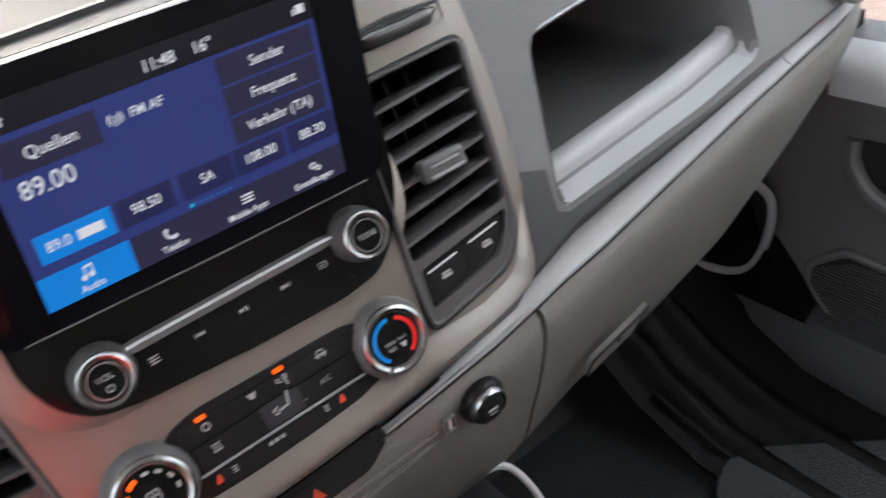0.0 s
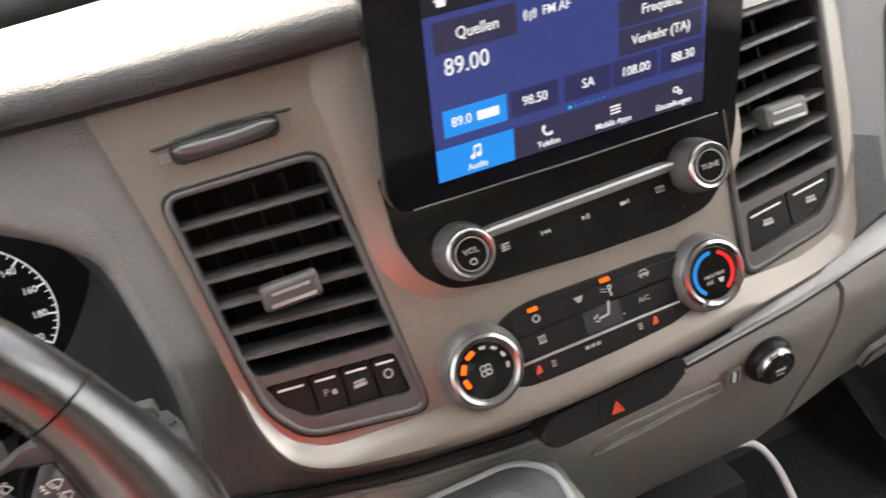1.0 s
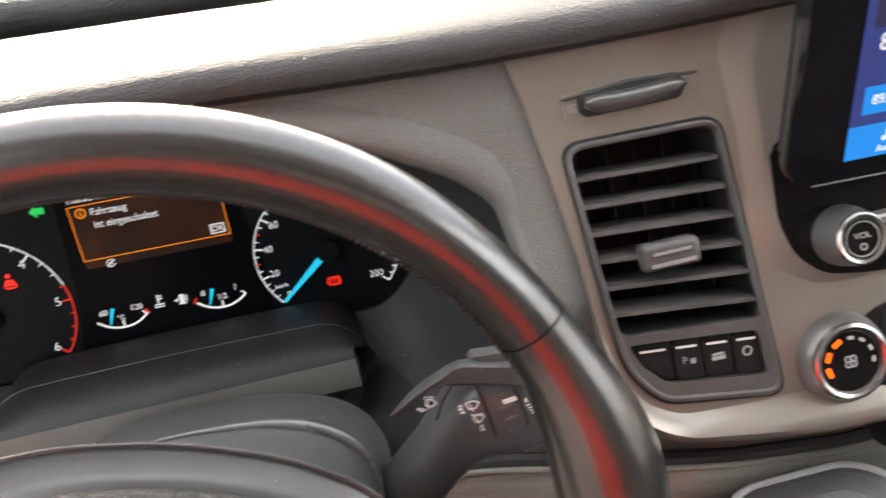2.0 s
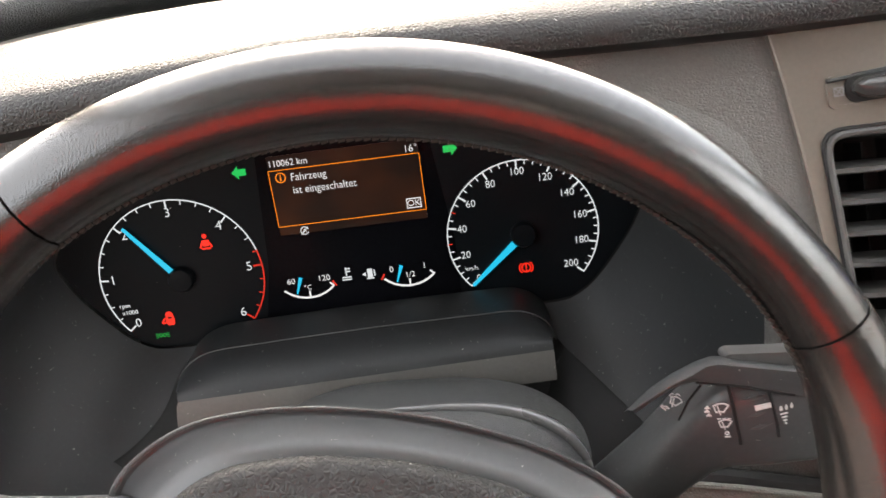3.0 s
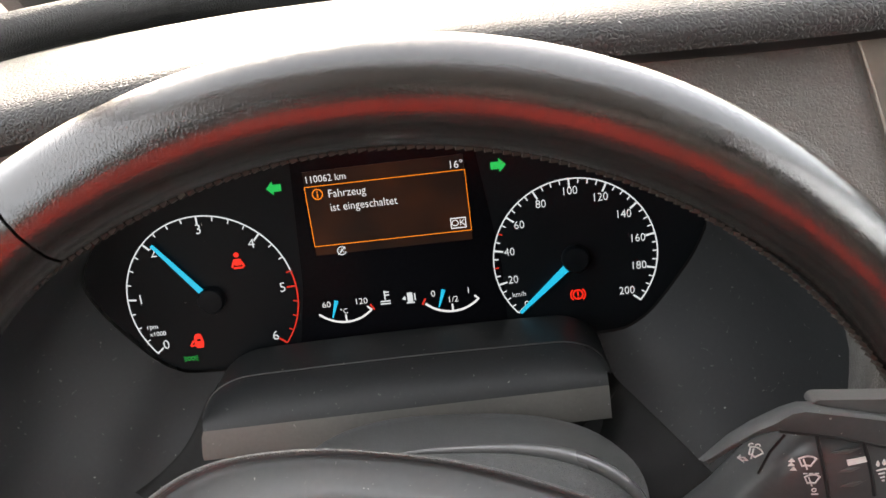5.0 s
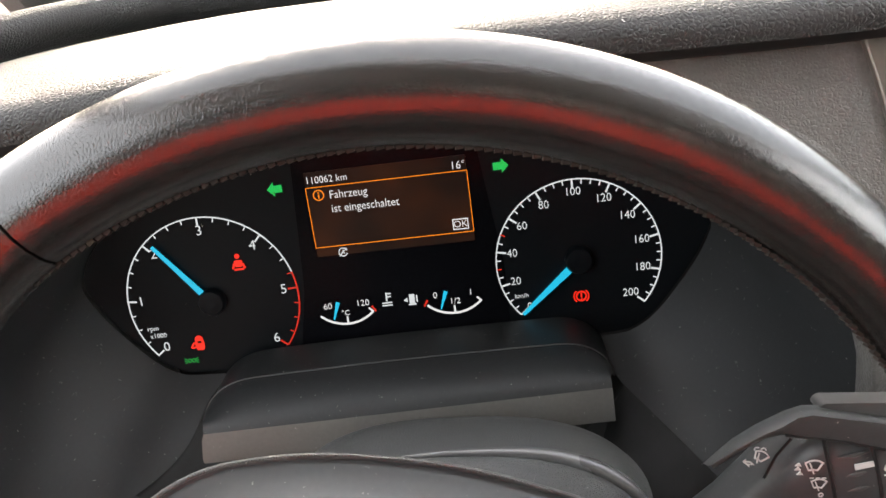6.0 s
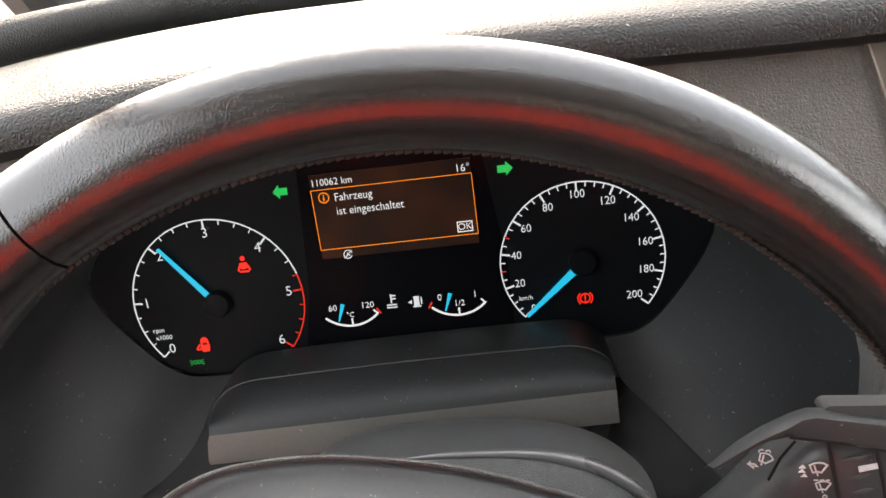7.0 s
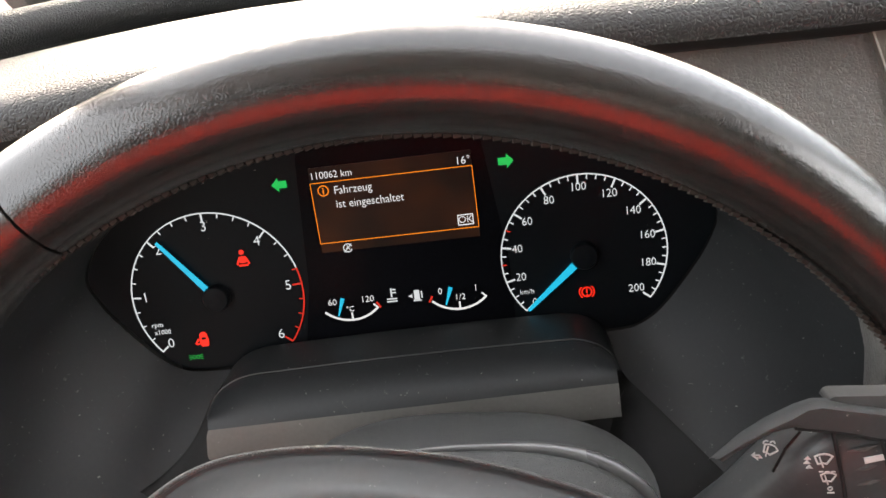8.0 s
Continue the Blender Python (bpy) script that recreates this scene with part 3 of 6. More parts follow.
# dark groove that runs below centre panel and trim
groove = []
for i in range(81):
    x = -0.345 + 1.037 * i / 80
    groove.append((x, 0.007 + strip_y(x), edge_z(x) - 0.002))
part("groove", tube(groove, 0.005, 8), deep_mat, dash, "dark groove below the trim")
part("edge_bead", tube([(x, 0.0105, edge_z(x) - 0.0035) for x in [-0.345 + 0.0204 * k for k in range(21)]], 0.0018, 8), lower_mat, dash, "bead along the lower panel")

part("lower_panel", sheet(lower_rows(-0.345, 0.203, 24), 0.004), lower_mat, dash, "beige grey grained lower centre of the dash", None, 50)
part("knee_panel", sheet([[(x, y + 0.01, z) for y, z in ((0.06, 0.705), (0.020, 0.702), (0.01, 0.690), (0.03, 0.60), (0.09, 0.50))] for x in (-0.86, -0.7, -0.5, -0.35, -0.25)], 0.004), fascia_mat, dash, "dark knee panel below the column")

glove = thing("glovebox", "closed beige grey grained glovebox with recessed latch", "glovebox")
part("lid", sheet(lower_rows(0.207, 0.692, 36, 0.001), 0.006), lower_mat, glove, "beige grey grained lid", None, 50)
LATCH = plane_frame((0.300, 0.0335, 0.600), (0.0, -0.93, -0.36))
LEVER = rounded([(-0.034, -0.030), (-0.030, -0.006), (0.024, 0.020), (0.032, 0.030), (0.020, -0.004)], 0.004, 4)
part("latch_lever", prism(LEVER, -0.004, 0.0028, 0.001), lower_mat, glove, "flush latch lever", LATCH)
part("latch_gap", tube([(x, y, 0.0022) for x, y in LEVER], 0.0012, 6, True), deep_mat, glove, "thin dark gap round the latch", LATCH)
part("latch_lock", prism(round_rect(0.000, 0.002, 0.007, 0.0045, 0.002), 0.0, 0.0036, 0.0006), black_mat, glove, "black lock", LATCH)

# ---- instrument binnacle and cluster ----
LENS_R = [(0.0, 0.088), (0.06, 0.087), (0.11, 0.078), (0.15, 0.064), (0.18, 0.045), (0.195, 0.022), (0.190, 0.004), (0.18, -0.012), (0.1625, -0.034), (0.150, -0.044), (0.135, -0.0485), (0.08, -0.049), (0.0, -0.049)]
LENS = LENS_R + [(-x, y) for x, y in LENS_R[-2:0:-1]]
LENS = [(p.x, p.y) for p in spline(LENS, 3, True)]


def resampled(points, n):
    pts = [Vector(p) for p in points]
    seg = [(pts[(i + 1) % len(pts)] - pts[i]).length for i in range(len(pts))]
    total, out, i, run = sum(seg), [], 0, 0.0
    for k in range(n):
        want = total * k / n
        while run + seg[i] < want:
            run += seg[i]
            i += 1
        s = (want - run) / seg[i]
        out.append(pts[i].lerp(pts[(i + 1) % len(pts)], s))
    return out


binn = thing("instrument_binnacle", "smooth charcoal recess round the instruments", "binnacle")
front = resampled([FACE @ Vector((x, y, -0.006 + bend(y))) for x, y in ARCH], 120)
rear = resampled([CLUSTER @ Vector((x, y, 0.004)) for x, y in LENS], 120)
rings = [front] + [[f.lerp(r, s) for f, r in zip(front, rear)] for s in (0.25, 0.5, 0.75)] + [rear]
part("liner", loft(rings, True), liner_mat, binn, "charcoal liner with dust specks", None, 60)
def ledge_crest(k, n=48):
    """Outline of the ledge's back edge: rounded ends, straight between."""
    if k < 10:
        a = math.pi / 2 * k / 10
        return -0.577 - 0.037 * math.cos(a), 0.7795 + 0.0302 * math.sin(a)
    if k > n - 10:
        a = math.pi / 2 * (n - k) / 10
        return -0.397 + 0.031 * math.cos(a), 0.7810 + 0.0260 * math.sin(a)
    s = (k - 10) / (n - 20)
    return -0.577 + 0.180 * s, 0.8097 + 0.0012 * math.sin(math.pi * s) - 0.0027 * s


rows, front_rows, crest = [], [], []
for k in range(49):
    x, z = ledge_crest(k)
    s = min(1.0, max(0.0, (x + 0.614) / 0.248))
    xb = -0.6020 + 0.2305 * s
    zb = 0.8018 - 0.0008 * s
    back = Vector((x, 0.113, z))
    edge = Vector((xb, 0.0845, zb))
    mid = back.lerp(edge, 0.5) + Vector((0, -0.002, 0.0028))
    rows.append([(x, 0.150, z - 0.003), (x, 0.122, z - 0.0008), back, back.lerp(mid, 0.5) + Vector((0, -0.0005, 0.0006)), mid, mid.lerp(edge, 0.6) + Vector((0, -0.0006, 0.0008)), edge, (xb, 0.0822, zb - 0.0022), (xb, 0.0806, zb - 0.0050)])
    zl = 0.7772 - 0.0030 * s
    xl = xb - 0.004 * max(0.0, 1 - 6 * s)
    front_rows.append([(xb, 0.0806, zb - 0.0050), (xb * 0.6 + xl * 0.4, 0.0796, zb - 0.0085), (xl, 0.0782, zl + 0.004), (xl, 0.0786, zl + 0.001), (xl, 0.0812, zl), (xl, 0.12, zl - 0.002)])
    crest.append((x, 0.1135, z + 0.0001))
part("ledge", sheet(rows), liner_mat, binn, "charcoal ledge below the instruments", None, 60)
# same plastic as the ledge; the light on its front is in the colour
part("ledge_front", sheet(front_rows), ledge_lit_mat, binn, "front of the ledge, lightened for the light on it", None, 60)
# lighter bead added along the back edge for its highlight
part("ledge_bead", tube(crest, 0.0006, 6), shelf_mat, binn, "added lighter bead for the highlight on the edge")
# black sheets for the shade from the ends of the ledge down to the lower lip
for x0, ridge in ((1, ((-0.3790, 0.1110, 0.8030), (-0.3690, 0.1190, 0.7860), (-0.3612, 0.1245, 0.7680), (-0.3504, 0.1120, 0.7590), (-0.3373, 0.0955, 0.7485), (-0.3250, 0.0795, 0.7387), (-0.300, 0.05, 0.718))),
                  (-1, ((-0.6040, 0.1150, 0.8000), (-0.6105, 0.1400, 0.7905), (-0.6198, 0.1340, 0.7808), (-0.6266, 0.1208, 0.7698), (-0.6349, 0.1100, 0.7617), (-0.6475, 0.0990, 0.7552), (-0.6595, 0.0895, 0.7519)))):
    gap = []
    for p in spline(ridge, 4):
        gap.append([p + Vector((x0 * a, b, c)) for a, b, c in ((0.0006, -0.0004, 0.0004), (-0.0010, -0.0009, 0.0002), (-0.0040, -0.0022, -0.0020), (-0.010, -0.0065, -0.0062), (-0.022, -0.0160, -0.0160), (-0.045, -0.035, -0.035))])
    part("flank", sheet(gap), black_mat, binn, "black sheet for the shade between ledge and liner", None, 80)
# black sheet that puts the shade into the gap behind the ledge
part("ledge_gap", sheet([[(x, 0.124, 0.772), (x, 0.150, 0.770), (x, 0.156, 0.79)] for x in (-0.606, -0.49, -0.371)]), deep_mat, binn, "black sheet for the shade in the gap behind the ledge")
clus = thing("instrument_cluster", "black instrument cluster with two lit dials and message display", "instrument cluster", CLUSTER)
part("face", prism(LENS, -0.004, 0.0), dial_mat, clus, "black dial face")


def dial(cx, cy, r, a_lo, a_hi, steps, minor, name, red_from=None, red_minor=()):
    """Ring with ticks; angles run from a_lo down to a_hi."""
    ring, red = [], []
    if red_from is None:
        ring.append(arc(cx, cy, r, a_lo, a_hi, 0.0008, 0.0008, 90))
    else:
        ar = a_lo + (a_hi - a_lo) * red_from
        ring.append(arc(cx, cy, r, a_lo, ar, 0.0008, 0.0008, 70))
        red.append(arc(cx, cy, r, ar, a_hi, 0.0009, 0.0008, 30))
    total = steps * minor
    for k in range(total + 1):
        a = radians(a_lo + (a_hi - a_lo) * k / total)
        big = k % minor == 0
        ln = 0.0058 if big else 0.0030
        b = bar(cx + (r - ln / 2) * math.cos(a), cy + (r - ln / 2) * math.sin(a), ln, 0.0011 if big else 0.0007, 0.0010, math.degrees(a))
        (red if (k in red_minor or (red_from is not None and k / total >= red_from)) else ring).append(b)
    part(name, joined(*ring), dial_lit, clus, "lit white dial ring with ticks")
    if red:
        if red_from is not None:
            part("red_zone", joined(*red), redline_lit, clus, "lit red zone")
        else:
            for b in red:
                part("red_tick", b, redline_lit, clus, "lit red tick")


TA0, TA1 = 217.5, -39.5
SA0, SA1 = 220.8, -39.7
TX, TY, TR = -0.1150, 0.0, 0.0549
SX, SY, SR = 0.1154, 0.0021, 0.0502
dial(TX, TY, TR, TA0, TA1, 6, 4, "rev_ring", 0.79)
dial(SX, SY, SR, SA0, SA1, 10, 4, "speed_ring", None, (6, 10))
for k in range(7):
    a = radians(TA0 + (TA1 - TA0) * k / 6)
    rr = TR - 0.0086
    part("numeral", lettering(str(k), 0.0090, TX + rr * math.cos(a), TY + rr * math.sin(a), 0.0008), dial_lit, clus)
for k in range(11):
    a = radians(SA0 + (SA1 - SA0) * k / 10)
    rr = SR - (0.0076 if k in (0, 5) else 0.0108 if k > 6 else 0.0096)
    part("numeral", lettering(str(k * 20), 0.0072, SX + rr * math.cos(a), SY + rr * math.sin(a), 0.0008, 0.92), dial_lit, clus)
part("lettering", joined(lettering("rpm", 0.0046, TX - 0.0430, TY - 0.0148, 0.0008), lettering("x1000", 0.0044, TX - 0.0405, TY - 0.0200, 0.0008)), dial_lit, clus)
part("lettering", lettering("km/h", 0.0044, SX - 0.0365, SY - 0.0203, 0.0008), dial_lit, clus)


def needle(cx, cy, ang, r0, r1, w0, w1, z):
    a = radians(ang)
    d, s = Vector((math.cos(a), math.sin(a))), Vector((-math.sin(a), math.cos(a)))
    o = Vector((cx, cy))
    pts = [o + d * r0 - s * w0, o + d * r1 - s * w1, o + d * r1 + s * w1, o + d * r0 + s * w0]
    return prism([(p.x, p.y) for p in pts], z - 0.0008, z)


part("rev_needle", needle(TX, TY, TA0 + (TA1 - TA0) * 2.12 / 6, 0.008, 0.0500, 0.0019, 0.0010, 0.004), needle_lit, clus, "lit cyan needle")
part("speed_needle", needle(SX, SY, SA0, 0.007, 0.0485, 0.0024, 0.0010, 0.004), needle_lit, clus, "lit cyan needle")
for x, y in ((TX, TY), (SX, SY)):
    part("needle_hub", moved(lathe([(0.0085, 0.0), (0.0085, 0.0045), (0.0075, 0.006), (0.003, 0.0064)], 32), pose(x, y, 0)), dial_mat, clus, "round black needle hub")
# lower middle section with the two small gauges
part("middle_screen", prism(rounded([(-0.066, -0.0475), (0.070, -0.0475), (0.070, 0.005), (0.060, 0.086), (-0.050, 0.086), (-0.056, 0.0), (-0.062, -0.028)], 0.006), 0.0, 0.0004), window_mat, clus, "gloss black middle screen")
for gx, left, right, lo_red in ((-0.0318, "60", "120", False), (0.0365, "0", "1", True)):
    gy = -0.0005
    gr = 0.0243
    part("gauge_arc", joined(arc(gx, gy, gr, 226, 314, 0.0013, 0.0010, 24), bar(gx, gy - gr + 0.0025, 0.0011, 0.005, 0.0010),
         bar(gx + (gr - 0.0015) * math.cos(radians(314)), gy + (gr - 0.0015) * math.sin(radians(314)), 0.001, 0.004, 0.0010, 44)), white_lit, clus, "lit white gauge arc")
    a = radians(224 if lo_red else 316)
    part("gauge_mark", bar(gx + (gr + 0.0002) * math.cos(a), gy + (gr - 0.0015) * math.sin(a), 0.0012, 0.0045, 0.0011, -30 if lo_red else 30), redline_lit, clus)
    part("gauge_needle", needle(gx - 0.0085, gy - 0.0205, 70, 0.0, 0.0120, 0.0004, 0.0013, 0.0018), needle_lit, clus, "short lit cyan needle")
    part("numeral", lettering(left, 0.0058, gx - 0.0113, gy - 0.0115, 0.0008), white_lit, clus)
    part("numeral", lettering(right, 0.0058, gx + 0.0110, gy - 0.0115, 0.0008), white_lit, clus)
part("lettering", lettering("°C", 0.0048, -0.0325, -0.0175, 0.0008), white_lit, clus)
part("numeral", lettering("1/2", 0.0055, 0.0372, -0.0170, 0.0008), white_lit, clus)
cool = [bar(-0.0065, -0.0105, 0.0009, 0.006, 0.0008), bar(-0.0048, -0.0085, 0.0025, 0.0008, 0.0008), bar(-0.0048, -0.0105, 0.0025, 0.0008, 0.0008), bar(-0.0065, -0.0145, 0.0065, 0.0008, 0.0008), bar(-0.0065, -0.0162, 0.0065, 0.0008, 0.0008)]
part("coolant_symbol", moved(joined(*cool), pose(0.0012, 0.001, 0)), dial_lit, clus)
part("fuel_symbol", joined(bar(0.0105, -0.0125, 0.0034, 0.0062, 0.0008), bar(0.0105, -0.0162, 0.0050, 0.0008, 0.0008), bar(0.0136, -0.0125, 0.0008, 0.0045, 0.0008), prism([(0.0052, -0.013), (0.0076, -0.0115), (0.0076, -0.0145)], 0.0006, 0.001)), dial_lit, clus)
# message display
bx0, bx1, by0, by1 = -0.0437, 0.0540, 0.0272, 0.0651
part("message_field", prism([(bx0, by0 - 0.006), (bx1, by0 - 0.006), (bx1, 0.0745), (bx0, 0.0745)], 0.0004, 0.0007), brown_lit, clus, "brown glowing message field")
part("message_frame", joined(bar((bx0 + bx1) / 2, by0, bx1 - bx0, 0.00045, 0.0010), bar((bx0 + bx1) / 2, by1, bx1 - bx0, 0.00045, 0.0010), bar(bx0, (by0 + by1) / 2, 0.00045, by1 - by0, 0.0010), bar(bx1, (by0 + by1) / 2, 0.00045, by1 - by0, 0.0010)), orange_lit, clus, "thin orange frame")
part("lettering", lettering("110062 km", 0.0062, bx0 + 0.0005, 0.0694, 0.0010, 0.92, align="LEFT"), white_lit, clus)
part("lettering", lettering("16°", 0.0066, bx1 - 0.0050, 0.0686, 0.0010), white_lit, clus)
part("lettering", lettering("Fahrzeug", 0.0072, bx0 + 0.0135, 0.0594, 0.0010, 0.90, align="LEFT"), white_lit, clus)
part("lettering", lettering("ist eingeschaltet", 0.0072, bx0 + 0.0135, 0.0508, 0.0010, 0.90, align="LEFT"), white_lit, clus)
part("info_symbol", joined(arc(bx0 + 0.0072, 0.0600, 0.0031, 0, 360, 0.0007, 0.0010, 24), bar(bx0 + 0.0072, 0.0592, 0.0008, 0.0026, 0.0010), bar(bx0 + 0.0072, 0.0615, 0.0008, 0.0008, 0.0010)), orange_lit, clus)
part("ok_field", joined(lettering("OK", 0.0060, bx1 - 0.0075, by0 + 0.0052, 0.0010), bar(bx1 - 0.0075, by0 + 0.0022, 0.0095, 0.0006, 0.0010), bar(bx1 - 0.0075, by0 + 0.0084, 0.0095, 0.0006, 0.0010),
     bar(bx1 - 0.0120, by0 + 0.0053, 0.0006, 0.0066, 0.0010), bar(bx1 - 0.0030, by0 + 0.0053, 0.0006, 0.0066, 0.0010)), white_lit, clus)
part("assist_symbol", joined(arc(-0.0275, 0.0228, 0.0026, 20, 340, 0.0006, 0.0010, 20), bar(-0.0275, 0.0228, 0.0068, 0.0006, 0.0010, 45), lettering("A", 0.0040, -0.0275, 0.0228, 0.0010)), dial_lit, clus)
# warning lamps
for sgn, ax, ay in ((-1, -0.0621, 0.0668), (1, 0.0738, 0.0653)):
    arrow = [(sgn * a, b) for a, b in ((0.0050, 0.0), (0.0008, 0.0044), (0.0008, 0.0022), (-0.0042, 0.0022), (-0.0042, -0.0022), (0.0008, -0.0022), (0.0008, -0.0044))]
    part("direction_lamp", moved(prism(arrow, 0.0006, 0.001), pose(ax, ay, 0)), arrow_lit, clus, "lit green direction arrow")
part("belt_lamp", joined(moved(lathe([(0.0016, 0), (0.0016, 0.0004)], 16), pose(-0.0940, 0.0275, 0.0006)), prism(rounded([(-0.0962, 0.0205), (-0.0918, 0.0205), (-0.0912, 0.0248), (-0.0968, 0.0248)], 0.0012), 0.0006, 0.001),
     bar(-0.0940, 0.0190, 0.0060, 0.0012, 0.001), bar(-0.0972, 0.0212, 0.0012, 0.0036, 0.001, -20), bar(-0.0908, 0.0212, 0.0012, 0.0036, 0.001, 20)), red_lit, clus, "lit red seat belt lamp")
DOOR = rounded([(-0.1322, -0.0325), (-0.1276, -0.0325), (-0.1268, -0.0285), (-0.1276, -0.0236), (-0.1290, -0.0225), (-0.1308, -0.0225), (-0.1322, -0.0236), (-0.1330, -0.0285)], 0.0008)
part("door_lamp", joined(plate(DOOR, [[(-0.1313, -0.0262), (-0.1313, -0.0278), (-0.1285, -0.0278), (-0.1285, -0.0262)]], 0.0006, 0.001), bar(-0.1345, -0.0288, 0.0042, 0.0012, 0.001, 55), bar(-0.1340, -0.0305, 0.0030, 0.0010, 0.001, 10)), red_lit, clus, "lit red open door lamp")
part("side_light_lamp", moved(joined(*[bar(-0.1385 + s * 0.0052, -0.0393 + k * 0.0016, 0.0026, 0.0006, 0.001, s * k * 18) for s in (-1, 1) for k in (-1, 0, 1)], *[arc(-0.1385 + s * 0.0018, -0.0393, 0.0014, 0, 360, 0.0007, 0.001, 14) for s in (-1, 1)]), pose(-0.1376, -0.0393, 0) @ Matrix.Diagonal((0.72, 0.85, 1, 1)) @ pose(0.1385, 0.0393, 0)), green_lit, clus, "lit green side light lamp")
part("brake_lamp", joined(arc(SX, -0.0223, 0.0030, 0, 360, 0.0009, 0.001, 20), arc(SX, -0.0223, 0.0045, 130, 230, 0.0008, 0.001, 12), arc(SX, -0.0223, 0.0045, -50, 50, 0.0008, 0.001, 12), bar(SX, -0.0216, 0.0009, 0.003, 0.001), bar(SX, -0.0242, 0.0009, 0.0009, 0.001)), red_lit, clus, "lit red brake lamp")

# ---- steering wheel and column ----
wa, wb = 0.3903, 0.073
WN = Vector((math.sin(wb) * math.cos(wa), -math.cos(wb) * math.cos(wa), math.sin(wa)))
COLUMN = plane_frame((-0.4631, -0.1302, 0.8304), WN)
wa, wb = 0.2795, 0.1009
WHEEL = plane_frame((-0.4623, -0.1187, 0.8223), (math.sin(wb) * math.cos(wa), -math.cos(wb) * math.cos(wa), math.sin(wa)))
R, r = 0.1947, 0.0164
wheel = thing("steering_wheel", "black leather steering wheel with stitched rim, turned slightly", "steering wheel", WHEEL @ pose(0, 0, 0, 0, 0, -18))
HUB = wheel.matrix_world.inverted() @ COLUMN @ pose(0, 0, 0, 0, 0, -18)


def rim(a0, a1, rr, n=60, m=20, swell=0.0, seam=0):
    rows = []
    for i in range(n + 1):
        a = radians(a0 + (a1 - a0) * i / n)
        row = []
        s = (1 - i / n) if seam else i / n
        fat = rr + swell * math.sin(math.pi * min(1.0, s * 1.3)) ** 2
        for j in range(m):
            b = 2 * math.pi * j / m
            slim = 1 - 0.09 * math.exp(-((math.degrees(a) - 57) / 11) ** 2)
            q = R + (fat - rr) * 0.3 + fat * slim * math.cos(b)
            row.append((q * math.cos(a), q * math.sin(a), fat * 1.05 * math.sin(b)))
        rows.append(row)
    return loft(rows, True, (True, True))


SEAMS = (44.6, 135.2)
part("rim_top", rim(SEAMS[0] + 0.12, SEAMS[1] - 0.12, r), leather_mat, wheel, "black leather upper rim")
part("rim_side", rim(SEAMS[0] - 62, SEAMS[0] - 0.12, r + 0.0004, swell=0.0078, seam=1), leather_mat, wheel, "black leather grip")
part("rim_side", rim(SEAMS[1] + 0.12, SEAMS[1] + 62, r + 0.0004, swell=0.0078), leather_mat, wheel, "black leather grip")
part("rim_bottom", rim(SEAMS[1] + 62.2, 360 + SEAMS[0] - 62.2, r), leather_mat, wheel, "black leather lower rim")
stitches = []
for i in range(330):
    a = radians(-60 + i * 0.9)
    q = R - r * 0.985
    stitches.append(moved(box(-0.0011, 0.0011, -0.0005, 0.0007, -0.0012 - 0.0004 * (i % 3), 0.0012 + 0.0003 * (i % 2)), Matrix.Translation((q * math.cos(a), q * math.sin(a), r * 0.12)) @ pose(0, 0, 0, 0, 0, math.degrees(a) + 90 + 14)))
tagged(part("stitching", joined(*stitches), thread_mat, wheel, "brown stitched seam inside the rim"), kind="stuff")
# airbag cover and spokes, set a little below the rim
hub_line = rounded([(-0.088, -0.075), (-0.05, -0.10), (0.05, -0.10), (0.088, -0.075), (0.112, 0.030), (0.088, 0.058), (0.050, 0.071), (0.0, 0.0760), (-0.050, 0.071), (-0.088, 0.058), (-0.112, 0.030)], 0.03, 6)


def hub_rings(profile):
    return [[(x * w, (y + 0.01) * w - 0.01, z) for x, y in hub_line] for w, z in profile]


part("cover_band", loft(hub_rings(((0.80, -0.060), (0.90, -0.040), (0.965, -0.0295), (0.994, -0.0255), (0.997, -0.0242), (0.993, -0.0235), (0.986, -0.0235), (0.981, -0.0241), (0.978, -0.0252))), True), hub_mat, wheel, "grained band round the airbag cover", HUB, 60)
part("airbag_cover", loft(hub_rings(((0.980, -0.0252), (0.966, -0.0264), (0.93, -0.0240), (0.88, -0.0185), (0.83, -0.0150), (0.80, -0.0145))), True), satin_mat, wheel, "smooth satin ring of the airbag cover", HUB, 60)
part("cover_pad", loft(hub_rings(((0.815, -0.0150), (0.812, -0.0120), (0.795, -0.0095), (0.76, -0.0080), (0.55, -0.004), (0.2, -0.002))), True, (True, True)), pad_mat, wheel, "leather-grained middle of the airbag cover", HUB, 60)
for a0 in (180, 0, 238, 302):
    rows = []
    for s in (0.06, 0.10, 0.14, R - 0.004):
        wdt = 0.034 if a0 in (0, 180) else 0.022
        k = (s - 0.06) / (R - 0.064)
        hw = wdt * (1 - 0.25 * math.sin(math.pi * k) - 0.2 * k)
        z1, z0 = -0.018 + 0.014 * k, -0.045 + 0.037 * k
        rows.append([(s, -hw, z0), (s, hw, z0), (s, hw + 0.003, (z0 + z1) / 2), (s, hw, z1), (s, hw * 0.4, z1 + 0.003), (s, -hw * 0.4, z1 + 0.003), (s, -hw, z1), (s, -hw - 0.003, (z0 + z1) / 2)])
    part("spoke", loft(rows, True, (True, True)), hub_mat, wheel, "charcoal spoke", HUB @ pose(0, 0, 0, 0, 0, a0), 50)

